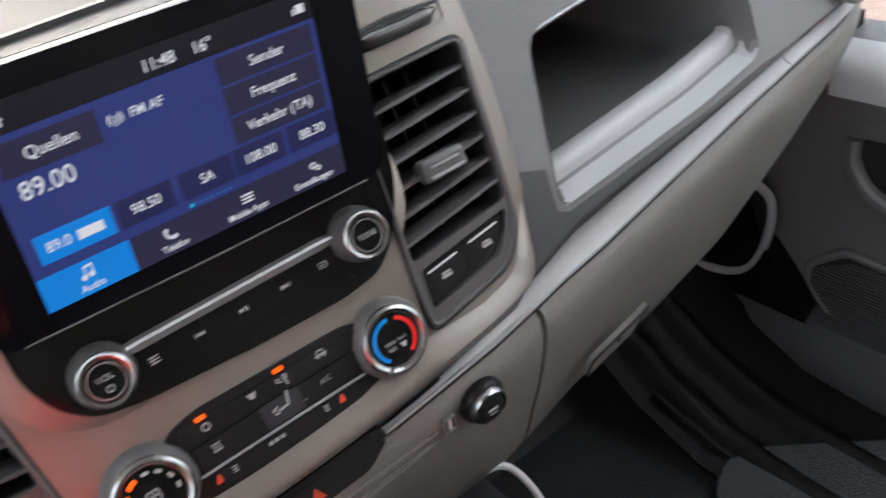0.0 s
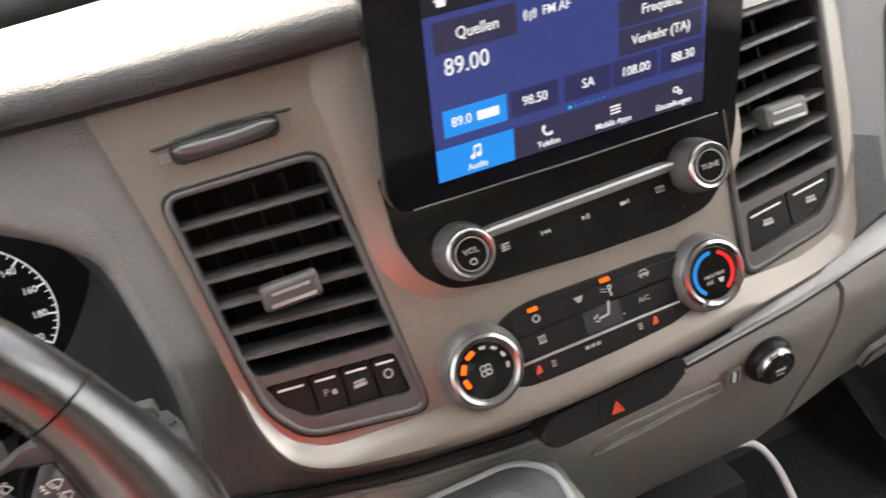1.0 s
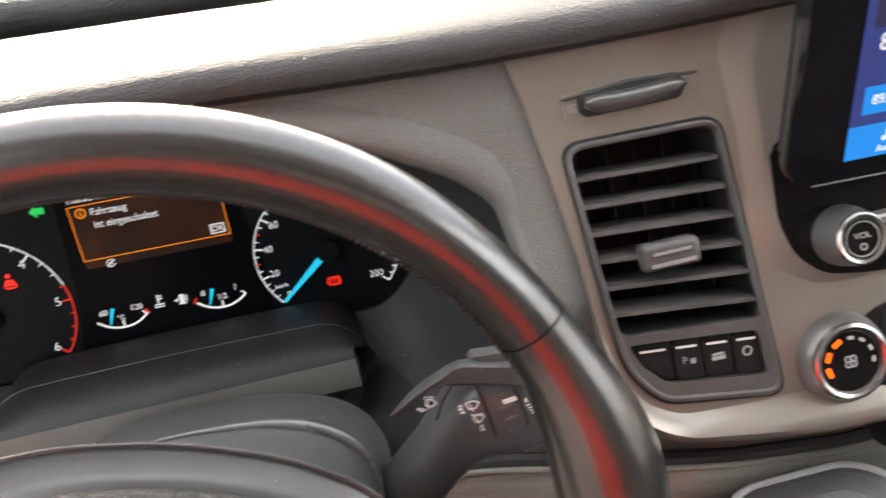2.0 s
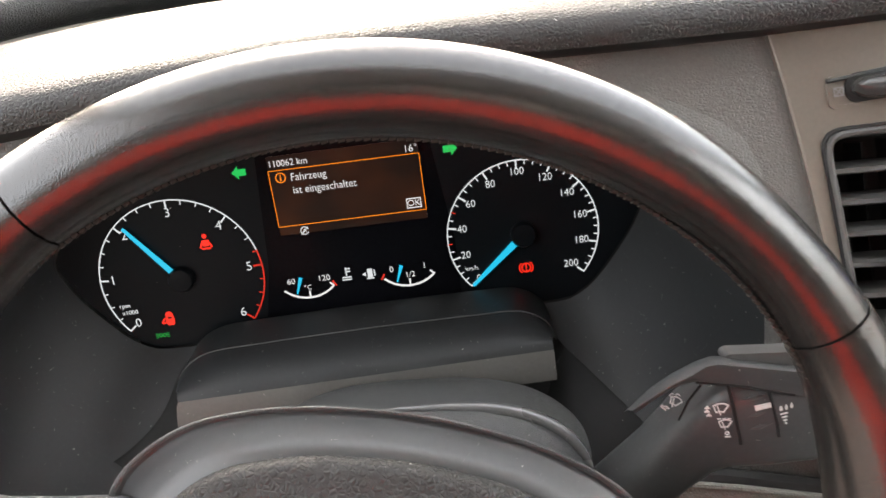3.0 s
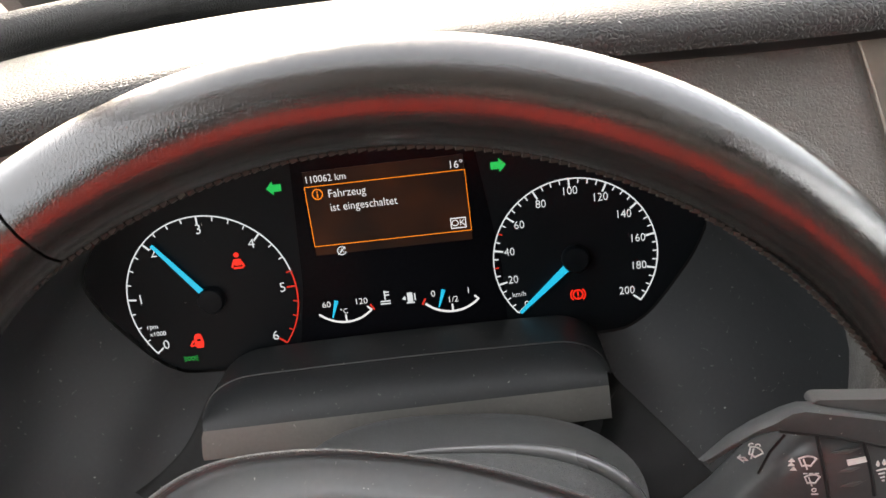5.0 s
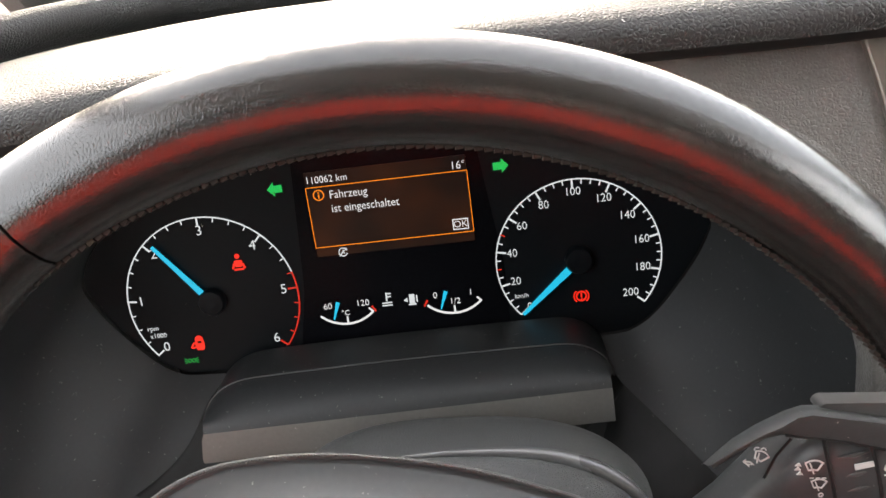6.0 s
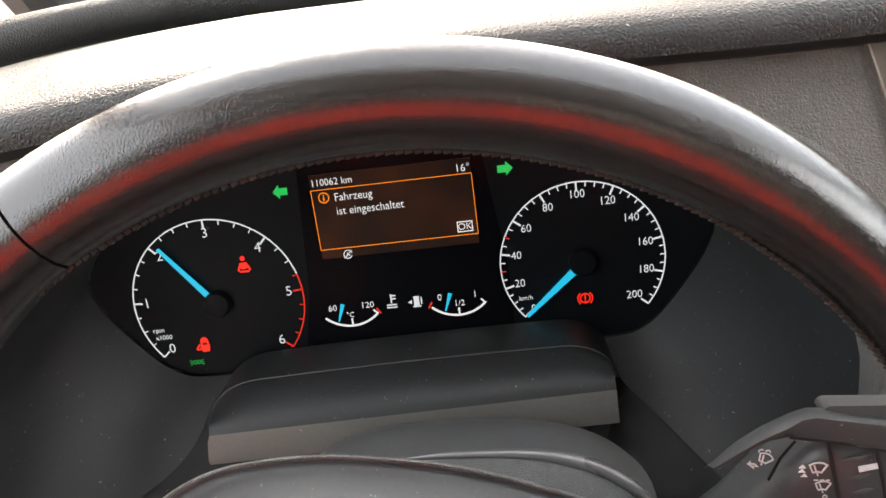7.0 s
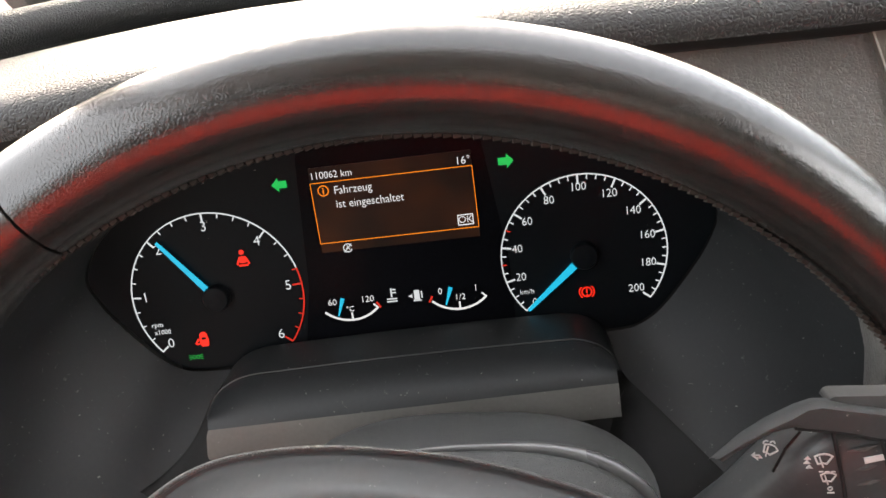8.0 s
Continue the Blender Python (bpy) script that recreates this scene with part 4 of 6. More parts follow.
column = thing("steering_column", "charcoal steering column shroud", "column shroud", COLUMN)
TURN = pose(0.018, 0, 0, 0, 0, -6) @ pose(-0.018, 0, 0)
rings = []
for z, a, b in ((-0.088, 0.062, 0.028), (-0.097, 0.077, 0.042), (-0.1015, 0.0805, 0.0475), (-0.1055, 0.082, 0.0496), (-0.109, 0.083, 0.0502), (-0.114, 0.084, 0.0503), (-0.14, 0.090, 0.0505), (-0.165, 0.0945, 0.0505), (-0.180, 0.093, 0.049), (-0.20, 0.086, 0.042)):
    ring = []
    for i in range(64):
        t_ = 2 * math.pi * i / 64
        c, s = math.cos(t_), math.sin(t_)
        ring.append(TURN @ Vector((0.018 + a * math.copysign(abs(c) ** 0.75, c), b * math.copysign(abs(s) ** 0.85, s), z)))
    rings.append(ring)
part("shroud", loft(rings, True, (True, True)), hub_mat, column, "charcoal grained shroud with dust", None, 60)
crease, thick = [], []
for i in range(25):
    t_ = radians(-5 + 108 * i / 24)
    c, s = math.cos(t_), math.sin(t_)
    crease.append(TURN @ Vector((0.018 + 0.083 * math.copysign(abs(c) ** 0.75, c), 0.0502 * math.copysign(abs(s) ** 0.85, s) + 0.0006, -0.1080)))
    thick.append(0.0008 + 0.0034 * math.sin(math.pi * min(1.0, 0.15 + 0.85 * (1 - i / 24))) ** 0.7 * (1 - (i / 24) ** 4))
# bead in a lighter, glossier plastic to bring out the crease's highlight
part("shroud_edge", tube(crease, thick, 12), edge_mat, column, "smooth edge, lighter and glossier for its highlight")

stalk = thing("wiper_stalk", "charcoal wiper stalk with white printed symbols", "stalk")
secs = []
for x, zt, yb, hh, hd in ((-0.405, 0.728, 0.022, 0.016, 0.012), (-0.385, 0.756, 0.010, 0.018, 0.0135), (-0.3645, 0.781, 0.001, 0.020, 0.0145), (-0.343, 0.810, -0.008, 0.022, 0.0148), (-0.328, 0.834, -0.014, 0.0235, 0.0148), (-0.318, 0.846, -0.017, 0.024, 0.0148), (-0.310, 0.8500, -0.018, 0.0245, 0.0148),
                          (-0.290, 0.848, -0.018, 0.0245, 0.0148), (-0.270, 0.845, -0.018, 0.0235, 0.0145), (-0.262, 0.843, -0.019, 0.0215, 0.013), (-0.2575, 0.835, -0.024, 0.012, 0.008)):
    zc, yc = zt - hh, yb - hd
    ring = []
    for i in range(24):
        t_ = 2 * math.pi * i / 24
        c, s = math.cos(t_), math.sin(t_)
        ring.append((x, yc - hd * math.copysign(abs(c) ** 0.6, c), zc + hh * math.copysign(abs(s) ** 0.6, s)))
    secs.append(ring)
part("arm", loft(secs, True, (True, True)), shelf_mat, stalk, "charcoal arm", None, 50)
SF = plane_frame((-0.3142, -0.0475, 0.8308), (0.02, -1, 0.05), 0)
crest = [(-0.0404, 0.0129), (-0.0291, 0.0227), (-0.0202, 0.0279), (-0.01, 0.0322), (-0.0035, 0.0337), (0.0019, 0.0329), (0.0079, 0.0304), (0.0403, 0.0201), (0.0562, 0.0149)]
ridge = [(-0.0396, 0.0178), (-0.0293, 0.0238), (-0.0207, 0.0281), (-0.0133, 0.0308), (-0.0076, 0.0339), (-0.0027, 0.0342), (0.0046, 0.032), (0.0359, 0.023), (0.0516, 0.0179)]
under = [(-0.0382, 0.015), (-0.0281, 0.0213), (-0.0194, 0.0257), (-0.0117, 0.0265), (-0.0053, 0.0247), (0.0018, 0.0228), (0.0097, 0.0205), (0.0308, 0.0124), (0.0448, 0.0049)]
rows = []
for (a, b), (c, d), (e, f) in zip(crest, ridge, under):
    rows.append([(a, b - 0.006, -0.012), (a, b, -0.006), (a * 0.45 + c * 0.55, b * 0.45 + d * 0.55 + 0.0004, -0.0004), (c, d, 0.0018), (c * 0.8 + e * 0.2, d * 0.8 + f * 0.2, 0.0019), (e, f, 0.0005), (e, f - 0.0004, -0.003)])
part("upper_band", sheet(rows), shelf_mat, stalk, "smooth raised band along the top", SF, 60)
part("band_gap", tube([(x, y - 0.0005, 0.0002) for x, y in under[3:8]], 0.0007, 6), deep_mat, stalk, "dark gap below the band", SF)
bar_line = rounded([(0.0017, 0.0311), (0.0028, 0.0332), (0.0045, 0.034), (0.0336, 0.0301), (0.0502, 0.0275), (0.0507, 0.02), (0.037, 0.0229), (0.0046, 0.0286)], 0.0012, 4)
part("top_bar", prism(bar_line, -0.012, -0.0045, 0.0014, 4), frame_mat, stalk, "grey rocker bar along the top of the arm", SF)
for pts in (((0.0020, 0.0222), (0.0041, 0.0111), (0.0065, -0.0028), (0.0075, -0.010)), ((0.0194, 0.0168), (0.0215, 0.0083), (0.0237, -0.0028), (0.0245, -0.009))):
    part("collar_gap", tube([(x, y, 0.0002) for x, y in pts], 0.0008, 8), deep_mat, stalk, "dark gap of the turning collar", SF)
part("boss_edge", tube([(-0.0094, 0.0238, -0.0004), (-0.0148, 0.0168, -0.0006), (-0.0192, 0.0068, -0.0012)], 0.0006, 8), black_mat, stalk, "raised edge of the end piece", SF)
for (xa, ya), (xb, yb) in (((0.0079, 0.0125), (0.0187, 0.0137)), ((0.0090, 0.0037), (0.0198, 0.0051)), ((0.0105, -0.0033), (0.0214, -0.0017))):
    part("roller_rib", tube([(xa, ya, -0.0004), ((xa + xb) / 2, (ya + yb) / 2 + 0.0002, 0.0004), (xb, yb, -0.0004)], [0.0003, 0.0010, 0.0003], 8), frame_mat, stalk, "rib of the turning collar", SF)
part("position_mark", prism([(0.0139, 0.0066), (0.0209, 0.0074), (0.0203, 0.0098), (0.0134, 0.0092)], 0.0002, 0.0006), print_mat, stalk, "white mark", SF)


def wiper(cx, cy, s, turn=0.0):
    """Outline of a swept pane with its wiper arm."""
    ring = [(-1.0, 0.45), (-0.5, 0.72), (0.0, 0.80), (0.5, 0.72), (1.0, 0.45), (0.5, -0.55), (0.0, -0.45), (-0.5, -0.55)]
    c, n = math.cos(radians(turn)), math.sin(radians(turn))
    put = lambda p: (cx + s * (p[0] * c - p[1] * n), cy + s * (p[0] * n + p[1] * c))
    out = []
    for a, b in [(ring[i], ring[(i + 1) % 8]) for i in range(8)] + [((-0.45, 0.35), (0.15, -0.95))]:
        p, q = Vector(put(a)), Vector(put(b))
        out.append(bar((p.x + q.x) / 2, (p.y + q.y) / 2, (q - p).length + s * 0.12, s * 0.17, 0.0006, math.degrees(math.atan2(q.y - p.y, q.x - p.x))))
    return out


arrow = [(-0.0276, 0.0166), (-0.0262, 0.0178), (-0.0264, 0.0168), (-0.0245, 0.0164), (-0.0233, 0.0146), (-0.0252, 0.0150), (-0.0250, 0.0138)]
arrow_in = [(-0.0266, 0.0163), (-0.0249, 0.0159), (-0.0243, 0.0151), (-0.0257, 0.0154)]
part("wash_symbol", joined(*wiper(-0.0210, 0.0180, 0.0029, -38), arc(-0.0222, 0.0213, 0.0009, 30, 200, 0.0004, 0.0006, 8), arc(-0.0198, 0.0206, 0.0009, -20, 150, 0.0004, 0.0006, 8), plate(arrow, [arrow_in], 0.0003, 0.0007)), print_mat, stalk, "white printed washer symbol", SF)
part("wiper_symbol", joined(*wiper(-0.0015, 0.0107, 0.0033, -8), *[prism([(-0.0086 + dx, y), (-0.0060 + dx, y - 0.0004), (-0.0072 + dx, y + 0.0014)], 0.0003, 0.0007) for dx, y in ((0.0002, 0.0118), (0.0, 0.0100), (0.0008, 0.0078))]), print_mat, stalk, "white printed wiper symbol", SF)
part("rear_wiper_symbol", joined(*wiper(0.0004, 0.0022, 0.0029, -8), *[bar(0.0001 + dx, 0.0051 - dx * 0.15, 0.0016, 0.0004, 0.0006, -8) for dx in (-0.0022, 0.0, 0.0022)], arc(0.0014, -0.0030, 0.0008, 0, 360, 0.0004, 0.0006, 12), bar(0.0016, -0.0048, 0.0026, 0.0004, 0.0006, -8)), print_mat, stalk, "white printed rear wiper symbol", SF)
part("drop_symbol", joined(*[prism([(0.0250 + dx + 0.00085 * math.sin(a) * (0.5 - 0.5 * math.cos(a)) ** 0.5, 0.0060 + dy - 0.0014 * math.cos(a) * -1.0) for a in [2 * math.pi * k / 14 for k in range(14)]], 0.0003, 0.0007) for dx, dy in ((0, 0), (0.0023, 0.0003), (0.0046, 0.0007))],
     bar(0.0262, 0.0030, 0.0034, 0.0005, 0.0006, 8), bar(0.0266, 0.0012, 0.0024, 0.0005, 0.0006, 8), bar(0.0270, -0.0006, 0.0017, 0.0005, 0.0006, 8), bar(0.0273, -0.0022, 0.0010, 0.0005, 0.0006, 8)), print_mat, stalk, "white printed rain symbol", SF)

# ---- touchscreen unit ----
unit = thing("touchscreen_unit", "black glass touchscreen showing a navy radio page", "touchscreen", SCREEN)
GX, GY, GW, GH = -0.002, 0.0535, 0.233, 0.131
rings = [[(GX + (x - GX) * w, GY + (y - GY) * w, z) for x, y in round_rect(GX, GY, GW, GH, 0.014, 6)] for w, z in ((0.95, -0.020), (0.985, -0.016), (1.0, -0.008), (1.0, -0.002), (0.994, 0.0))]
part("housing", loft(rings, True, (True, False)), piano_mat, unit, "gloss black screen housing", None, 50)
part("glass", prism(round_rect(GX, GY, GW * 0.994, GH * 0.994, 0.0135, 6), -0.003, 0.0006, 0.0005), glass_mat, unit, "black cover glass")
part("glass_edge", tube([(-0.104, GY - GH / 2 + 0.0006, 0.0004), (0.0, GY - GH / 2 - 0.0004, 0.0006), (0.100, GY - GH / 2 + 0.0006, 0.0004)], 0.0007, 8), knob_mat, unit, "worn edge of the glass")
disp = part("display", prism([(-0.0875, 0), (0.0875, 0), (0.0875, 0.090), (-0.0875, 0.090)], 0.0007, 0.0010), navy_lit, unit, "navy lit display")
part("header", prism([(-0.0875, 0.0902), (0.0875, 0.0902), (0.0875, 0.105), (-0.0875, 0.105)], 0.0007, 0.0010), header_lit, disp)


def tile(x0, x1, y0, y1, mat):
    return part("tile", prism([(x0 - 0.0875, y0), (x1 - 0.0875, y0), (x1 - 0.0875, y1), (x0 - 0.0875, y1)], 0.0010, 0.0013), mat, disp)


def words(text, size, x, y, squeeze=0.92):
    return part("lettering", lettering(text, size, x - 0.0875, y, 0.0016, squeeze, slim=0.004), white_lit, disp)


tile(0.0, 0.047, 0.0, 0.0185, azure_lit)
tile(0.0475, 0.175, 0.0, 0.0185, tile_lit)
tile(0.006, 0.044, 0.0245, 0.0395, azure_lit)
for x0 in (0.0465, 0.0805, 0.1120, 0.1445):
    tile(x0, x0 + 0.030, 0.0245, 0.0395, dark_tile_lit)
tile(0.005, 0.053, 0.070, 0.0865, tile_lit)
for y0 in (0.0415, 0.0575, 0.0735):
    tile(0.116, 0.172, y0, y0 + 0.0145, tile_lit)
words("Quellen", 0.0085, 0.030, 0.0785)
words("FM AF", 0.0070, 0.077, 0.0785)
words("89.00", 0.0130, 0.0225, 0.0620)
words("Sender", 0.0078, 0.144, 0.0808)
words("Frequenz", 0.0078, 0.144, 0.0648)
words("Verkehr (TA)", 0.0078, 0.144, 0.0488)
words("89.0", 0.0078, 0.0165, 0.032)
part("name_bar", bar(0.0325 - 0.0875, 0.032, 0.013, 0.0052, 0.0016), white_lit, disp)
words("98.50", 0.0078, 0.0615, 0.0322)
words("SA", 0.0078, 0.0955, 0.0322)
words("108.00", 0.0078, 0.127, 0.0318)
words("88.30", 0.0078, 0.1595, 0.0318)
words("Audio", 0.0055, 0.024, 0.0040)
words("Telefon", 0.0052, 0.069, 0.0040)
words("Mobile Apps", 0.0052, 0.112, 0.0040)
words("Einstellungen", 0.0052, 0.154, 0.0040)
words("11:48", 0.0085, 0.089, 0.0965)
words("16°", 0.0085, 0.112, 0.0965)
part("page_dots", joined(*[moved(lathe([(0.0006, 0), (0.0006, 0.0003)], 10), pose(-0.0035 + 0.0036 * k, 0.0210, 0.0012)) for k in range(1, 7)]), blue_lit, disp)
part("page_dot", moved(lathe([(0.0011, 0), (0.0011, 0.0003)], 12), pose(-0.0040, 0.0210, 0.0012)), needle_lit, disp)


def at(x, y):
    return x - 0.0875, y


x, y = at(0.024, 0.0118)
part("note_symbol", joined(bar(x - 0.0016, y + 0.0006, 0.0007, 0.0055, 0.0016), bar(x + 0.0022, y + 0.0012, 0.0007, 0.0055, 0.0016), bar(x + 0.0003, y + 0.0036, 0.0045, 0.0012, 0.0016, 8), arc(x - 0.0026, y - 0.0022, 0.0008, 0, 360, 0.0014, 0.0016, 12), arc(x + 0.0012, y - 0.0016, 0.0008, 0, 360, 0.0014, 0.0016, 12)), white_lit, disp)
x, y = at(0.0685, 0.0118)
part("phone_symbol", joined(arc(x + 0.0012, y + 0.0012, 0.0040, 175, 275, 0.0014, 0.0016, 12), bar(x - 0.0024, y + 0.0022, 0.0020, 0.0020, 0.0016, 20), bar(x + 0.0020, y - 0.0022, 0.0020, 0.0020, 0.0016, 20)), white_lit, disp)
x, y = at(0.1135, 0.0116)
part("list_symbol", joined(*[bar(x + dx, y + dy, w, 0.0010, 0.0016) for dy in (-0.002, 0, 0.002) for dx, w in ((-0.0026, 0.0018), (0.001, 0.0044))]), white_lit, disp)
x, y = at(0.1565, 0.0114)
part("gear_symbol", joined(arc(x - 0.0012, y + 0.0008, 0.0016, 0, 360, 0.0009, 0.0016, 12), arc(x + 0.0018, y - 0.0014, 0.0012, 0, 360, 0.0008, 0.0016, 12)), white_lit, disp)
x, y = at(0.011, 0.0965)
part("home_symbol", prism([(x - 0.0026, y - 0.0028), (x + 0.0026, y - 0.0028), (x + 0.0026, y), (x + 0.0042, y), (x, y + 0.0038), (x - 0.0042, y), (x - 0.0026, y)], 0.0013, 0.0016), white_lit, disp)
x, y = at(0.061, 0.0785)
part("aerial_symbol", joined(arc(x, y, 0.0022, 130, 230, 0.0006, 0.0016, 8), arc(x, y, 0.0022, -50, 50, 0.0006, 0.0016, 8), arc(x, y, 0.0036, 130, 230, 0.0006, 0.0016, 8), arc(x, y, 0.0036, -50, 50, 0.0006, 0.0016, 8), bar(x, y - 0.001, 0.0007, 0.005, 0.0016)), white_lit, disp)
x, y = at(0.168, 0.0970)
part("status_symbol", joined(bar(x, y, 0.005, 0.0045, 0.0016), bar(x - 0.004, y - 0.001, 0.001, 0.003, 0.0016)), white_lit, disp)

# the whole screen unit is sheared rightwards with height, to suit the camera's view
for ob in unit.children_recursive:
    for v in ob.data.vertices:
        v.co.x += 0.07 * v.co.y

# control bar below the glass
BAR = SCREEN.inverted() @ FACE
bar_out = rounded([(-0.1165, 0.050), (-0.1172, 0.004), (-0.110, -0.018), (-0.0945, -0.0325), (-0.070, -0.0375), (0.0, -0.0432), (0.060, -0.0452), (0.087, -0.0415), (0.105, -0.027), (0.1180, -0.004), (0.1245, 0.012), (0.1310, 0.050)], 0.008, 5)
part("control_bar", prism(bar_out, -0.004, 0.006, 0.003, 3), piano_mat, unit, "gloss black control bar", BAR)
part("chrome_strip", loft([[(x, -0.0065 - 0.0042 * w, 0.006), (x, -0.0065 - 0.0036 * w, 0.0105), (x, -0.0065 + 0.0006 * w, 0.0135), (x, -0.0065 + 0.0024 * w, 0.0125), (x, -0.0065 + 0.0034 * w, 0.006)] for x, w in ((-0.066, 0.8), (-0.06, 1.0), (0.0, 1.0), (0.06, 1.0), (0.067, 0.6))], True, (True, True)), silver_mat, unit, "satin chrome strip", BAR)
part("button_strip", prism(rounded([(-0.066, -0.010), (0.066, -0.010), (0.062, -0.031), (-0.066, -0.029)], 0.003), 0.004, 0.0085, 0.0015), piano_mat, unit, "row of flat buttons", BAR)
for k, x in enumerate((-0.055, -0.027, 0.0005, 0.0283, 0.055)):
    y, z = -0.0190, 0.0088
    if k == 0:
        g = joined(*[bar(x, y + dy, 0.006, 0.0008, z) for dy in (-0.0018, 0, 0.0018)], bar(x - 0.001, y, 0.0012, 0.005, z))
    elif k in (1, 3):
        s = -1 if k == 1 else 1
        g = joined(*[prism([(x + s * (dx + 0.0024), y), (x + s * dx, y + 0.0016), (x + s * dx, y - 0.0016)][::s], z, z + 0.0003) for dx in (-0.0026, -0.0002)], bar(x + s * 0.003, y, 0.0007, 0.0032, z))
    elif k == 2:
        g = joined(prism([(x + 0.0002, y), (x - 0.0024, y + 0.0016), (x - 0.0024, y - 0.0016)], z, z + 0.0003), bar(x + 0.0012, y, 0.0007, 0.0032, z), bar(x + 0.0026, y, 0.0007, 0.0032, z))
    else:
        g = joined(bar(x, y + 0.0017, 0.0052, 0.0006, z), bar(x, y - 0.0017, 0.0052, 0.0006, z), bar(x - 0.0025, y, 0.0006, 0.0036, z), bar(x + 0.0025, y, 0.0006, 0.0036, z), bar(x, y, 0.003, 0.0006, z, 40))
    part("button_symbol", g, dim_mat, unit, "", BAR)
for x, word in ((-0.0815, "VOL"), (0.0825, "TUNE")):
    km = BAR @ pose(x, -0.012, 0)
    knob = part("knob", lathe([(0.0178, 0.004), (0.0176, 0.012), (0.0162, 0.021), (0.0152, 0.025)], 48), knob_mat, unit, "ribbed silver knob " + ("for volume" if word == "VOL" else "for tuning"), km, 40)
    part("knob_ring", lathe([(0.0152, 0.025), (0.0149, 0.0265), (0.0138, 0.0273), (0.0120, 0.0268), (0.0114, 0.0256)], 48), chrome_mat, knob, "satin chrome ring")
    part("knob_cap", lathe([(0.0114, 0.0252), (0.0107, 0.0262), (0.0095, 0.0264)], 40), piano_mat, knob, "black cap")
    part("lettering", joined(lettering(word, 0.0050, 0, 0.0018 if word == "VOL" else 0, 0.0268), *([arc(0, -0.0045, 0.0018, 0, 360, 0.0006, 0.0269, 14)] if word == "VOL" else [])), dim_mat, knob)
    part("inner_ring", arc(0, 0, 0.0098, 0, 360, 0.0006, 0.0269, 40), silver_mat, knob)

# ---- climate controls ----
clim = thing("climate_control", "black climate panel with two ringed knobs and flat buttons", "climate control", FACE)
lz = rounded([(-0.090, -0.080), (-0.068, -0.061), (-0.050, -0.0575), (0.050, -0.0600), (0.070, -0.066), (0.078, -0.085), (0.062, -0.102), (0.035, -0.1085), (-0.055, -0.1105), (-0.075, -0.1065)], 0.008, 4)
part("panel", prism(lz, 0.002, 0.0062, 0.001), black_mat, clim, "black button panel")
part("button_bank", prism(rounded([(-0.0635, -0.0625), (0.056, -0.0650), (0.052, -0.0755), (-0.066, -0.0755)], 0.002), 0.005, 0.0078, 0.0006), black_mat, clim)
part("button_bank", prism(rounded([(-0.065, -0.0770), (0.052, -0.0770), (0.048, -0.0920), (-0.062, -0.0925)], 0.002), 0.005, 0.0076, 0.0006), black_mat, clim)
part("button_bank", prism(rounded([(-0.061, -0.0955), (0.046, -0.0955), (0.034, -0.1065), (-0.056, -0.1085)], 0.002), 0.005, 0.0078, 0.0006), black_mat, clim)
part("pressed_button", prism([(-0.0185, -0.0765), (0.0075, -0.0765), (0.0075, -0.0915), (-0.0185, -0.0915)], 0.0072, 0.0080), liner_mat, clim, "dark grey button field")
part("chrome_line", tube([(-0.0645, -0.0940, 0.0076), (0.0, -0.0938, 0.0078), (0.049, -0.0942, 0.0076)], 0.0011, 8), silver_mat, clim, "thin silver line")
for x, y in ((-0.0495, -0.0622), (0.0020, -0.0615)):
    part("lamp", prism(round_rect(x, y, 0.0068, 0.0028, 0.0008), 0.0078, 0.0084), amber_lit, clim, "lit amber lamp")
sy = []
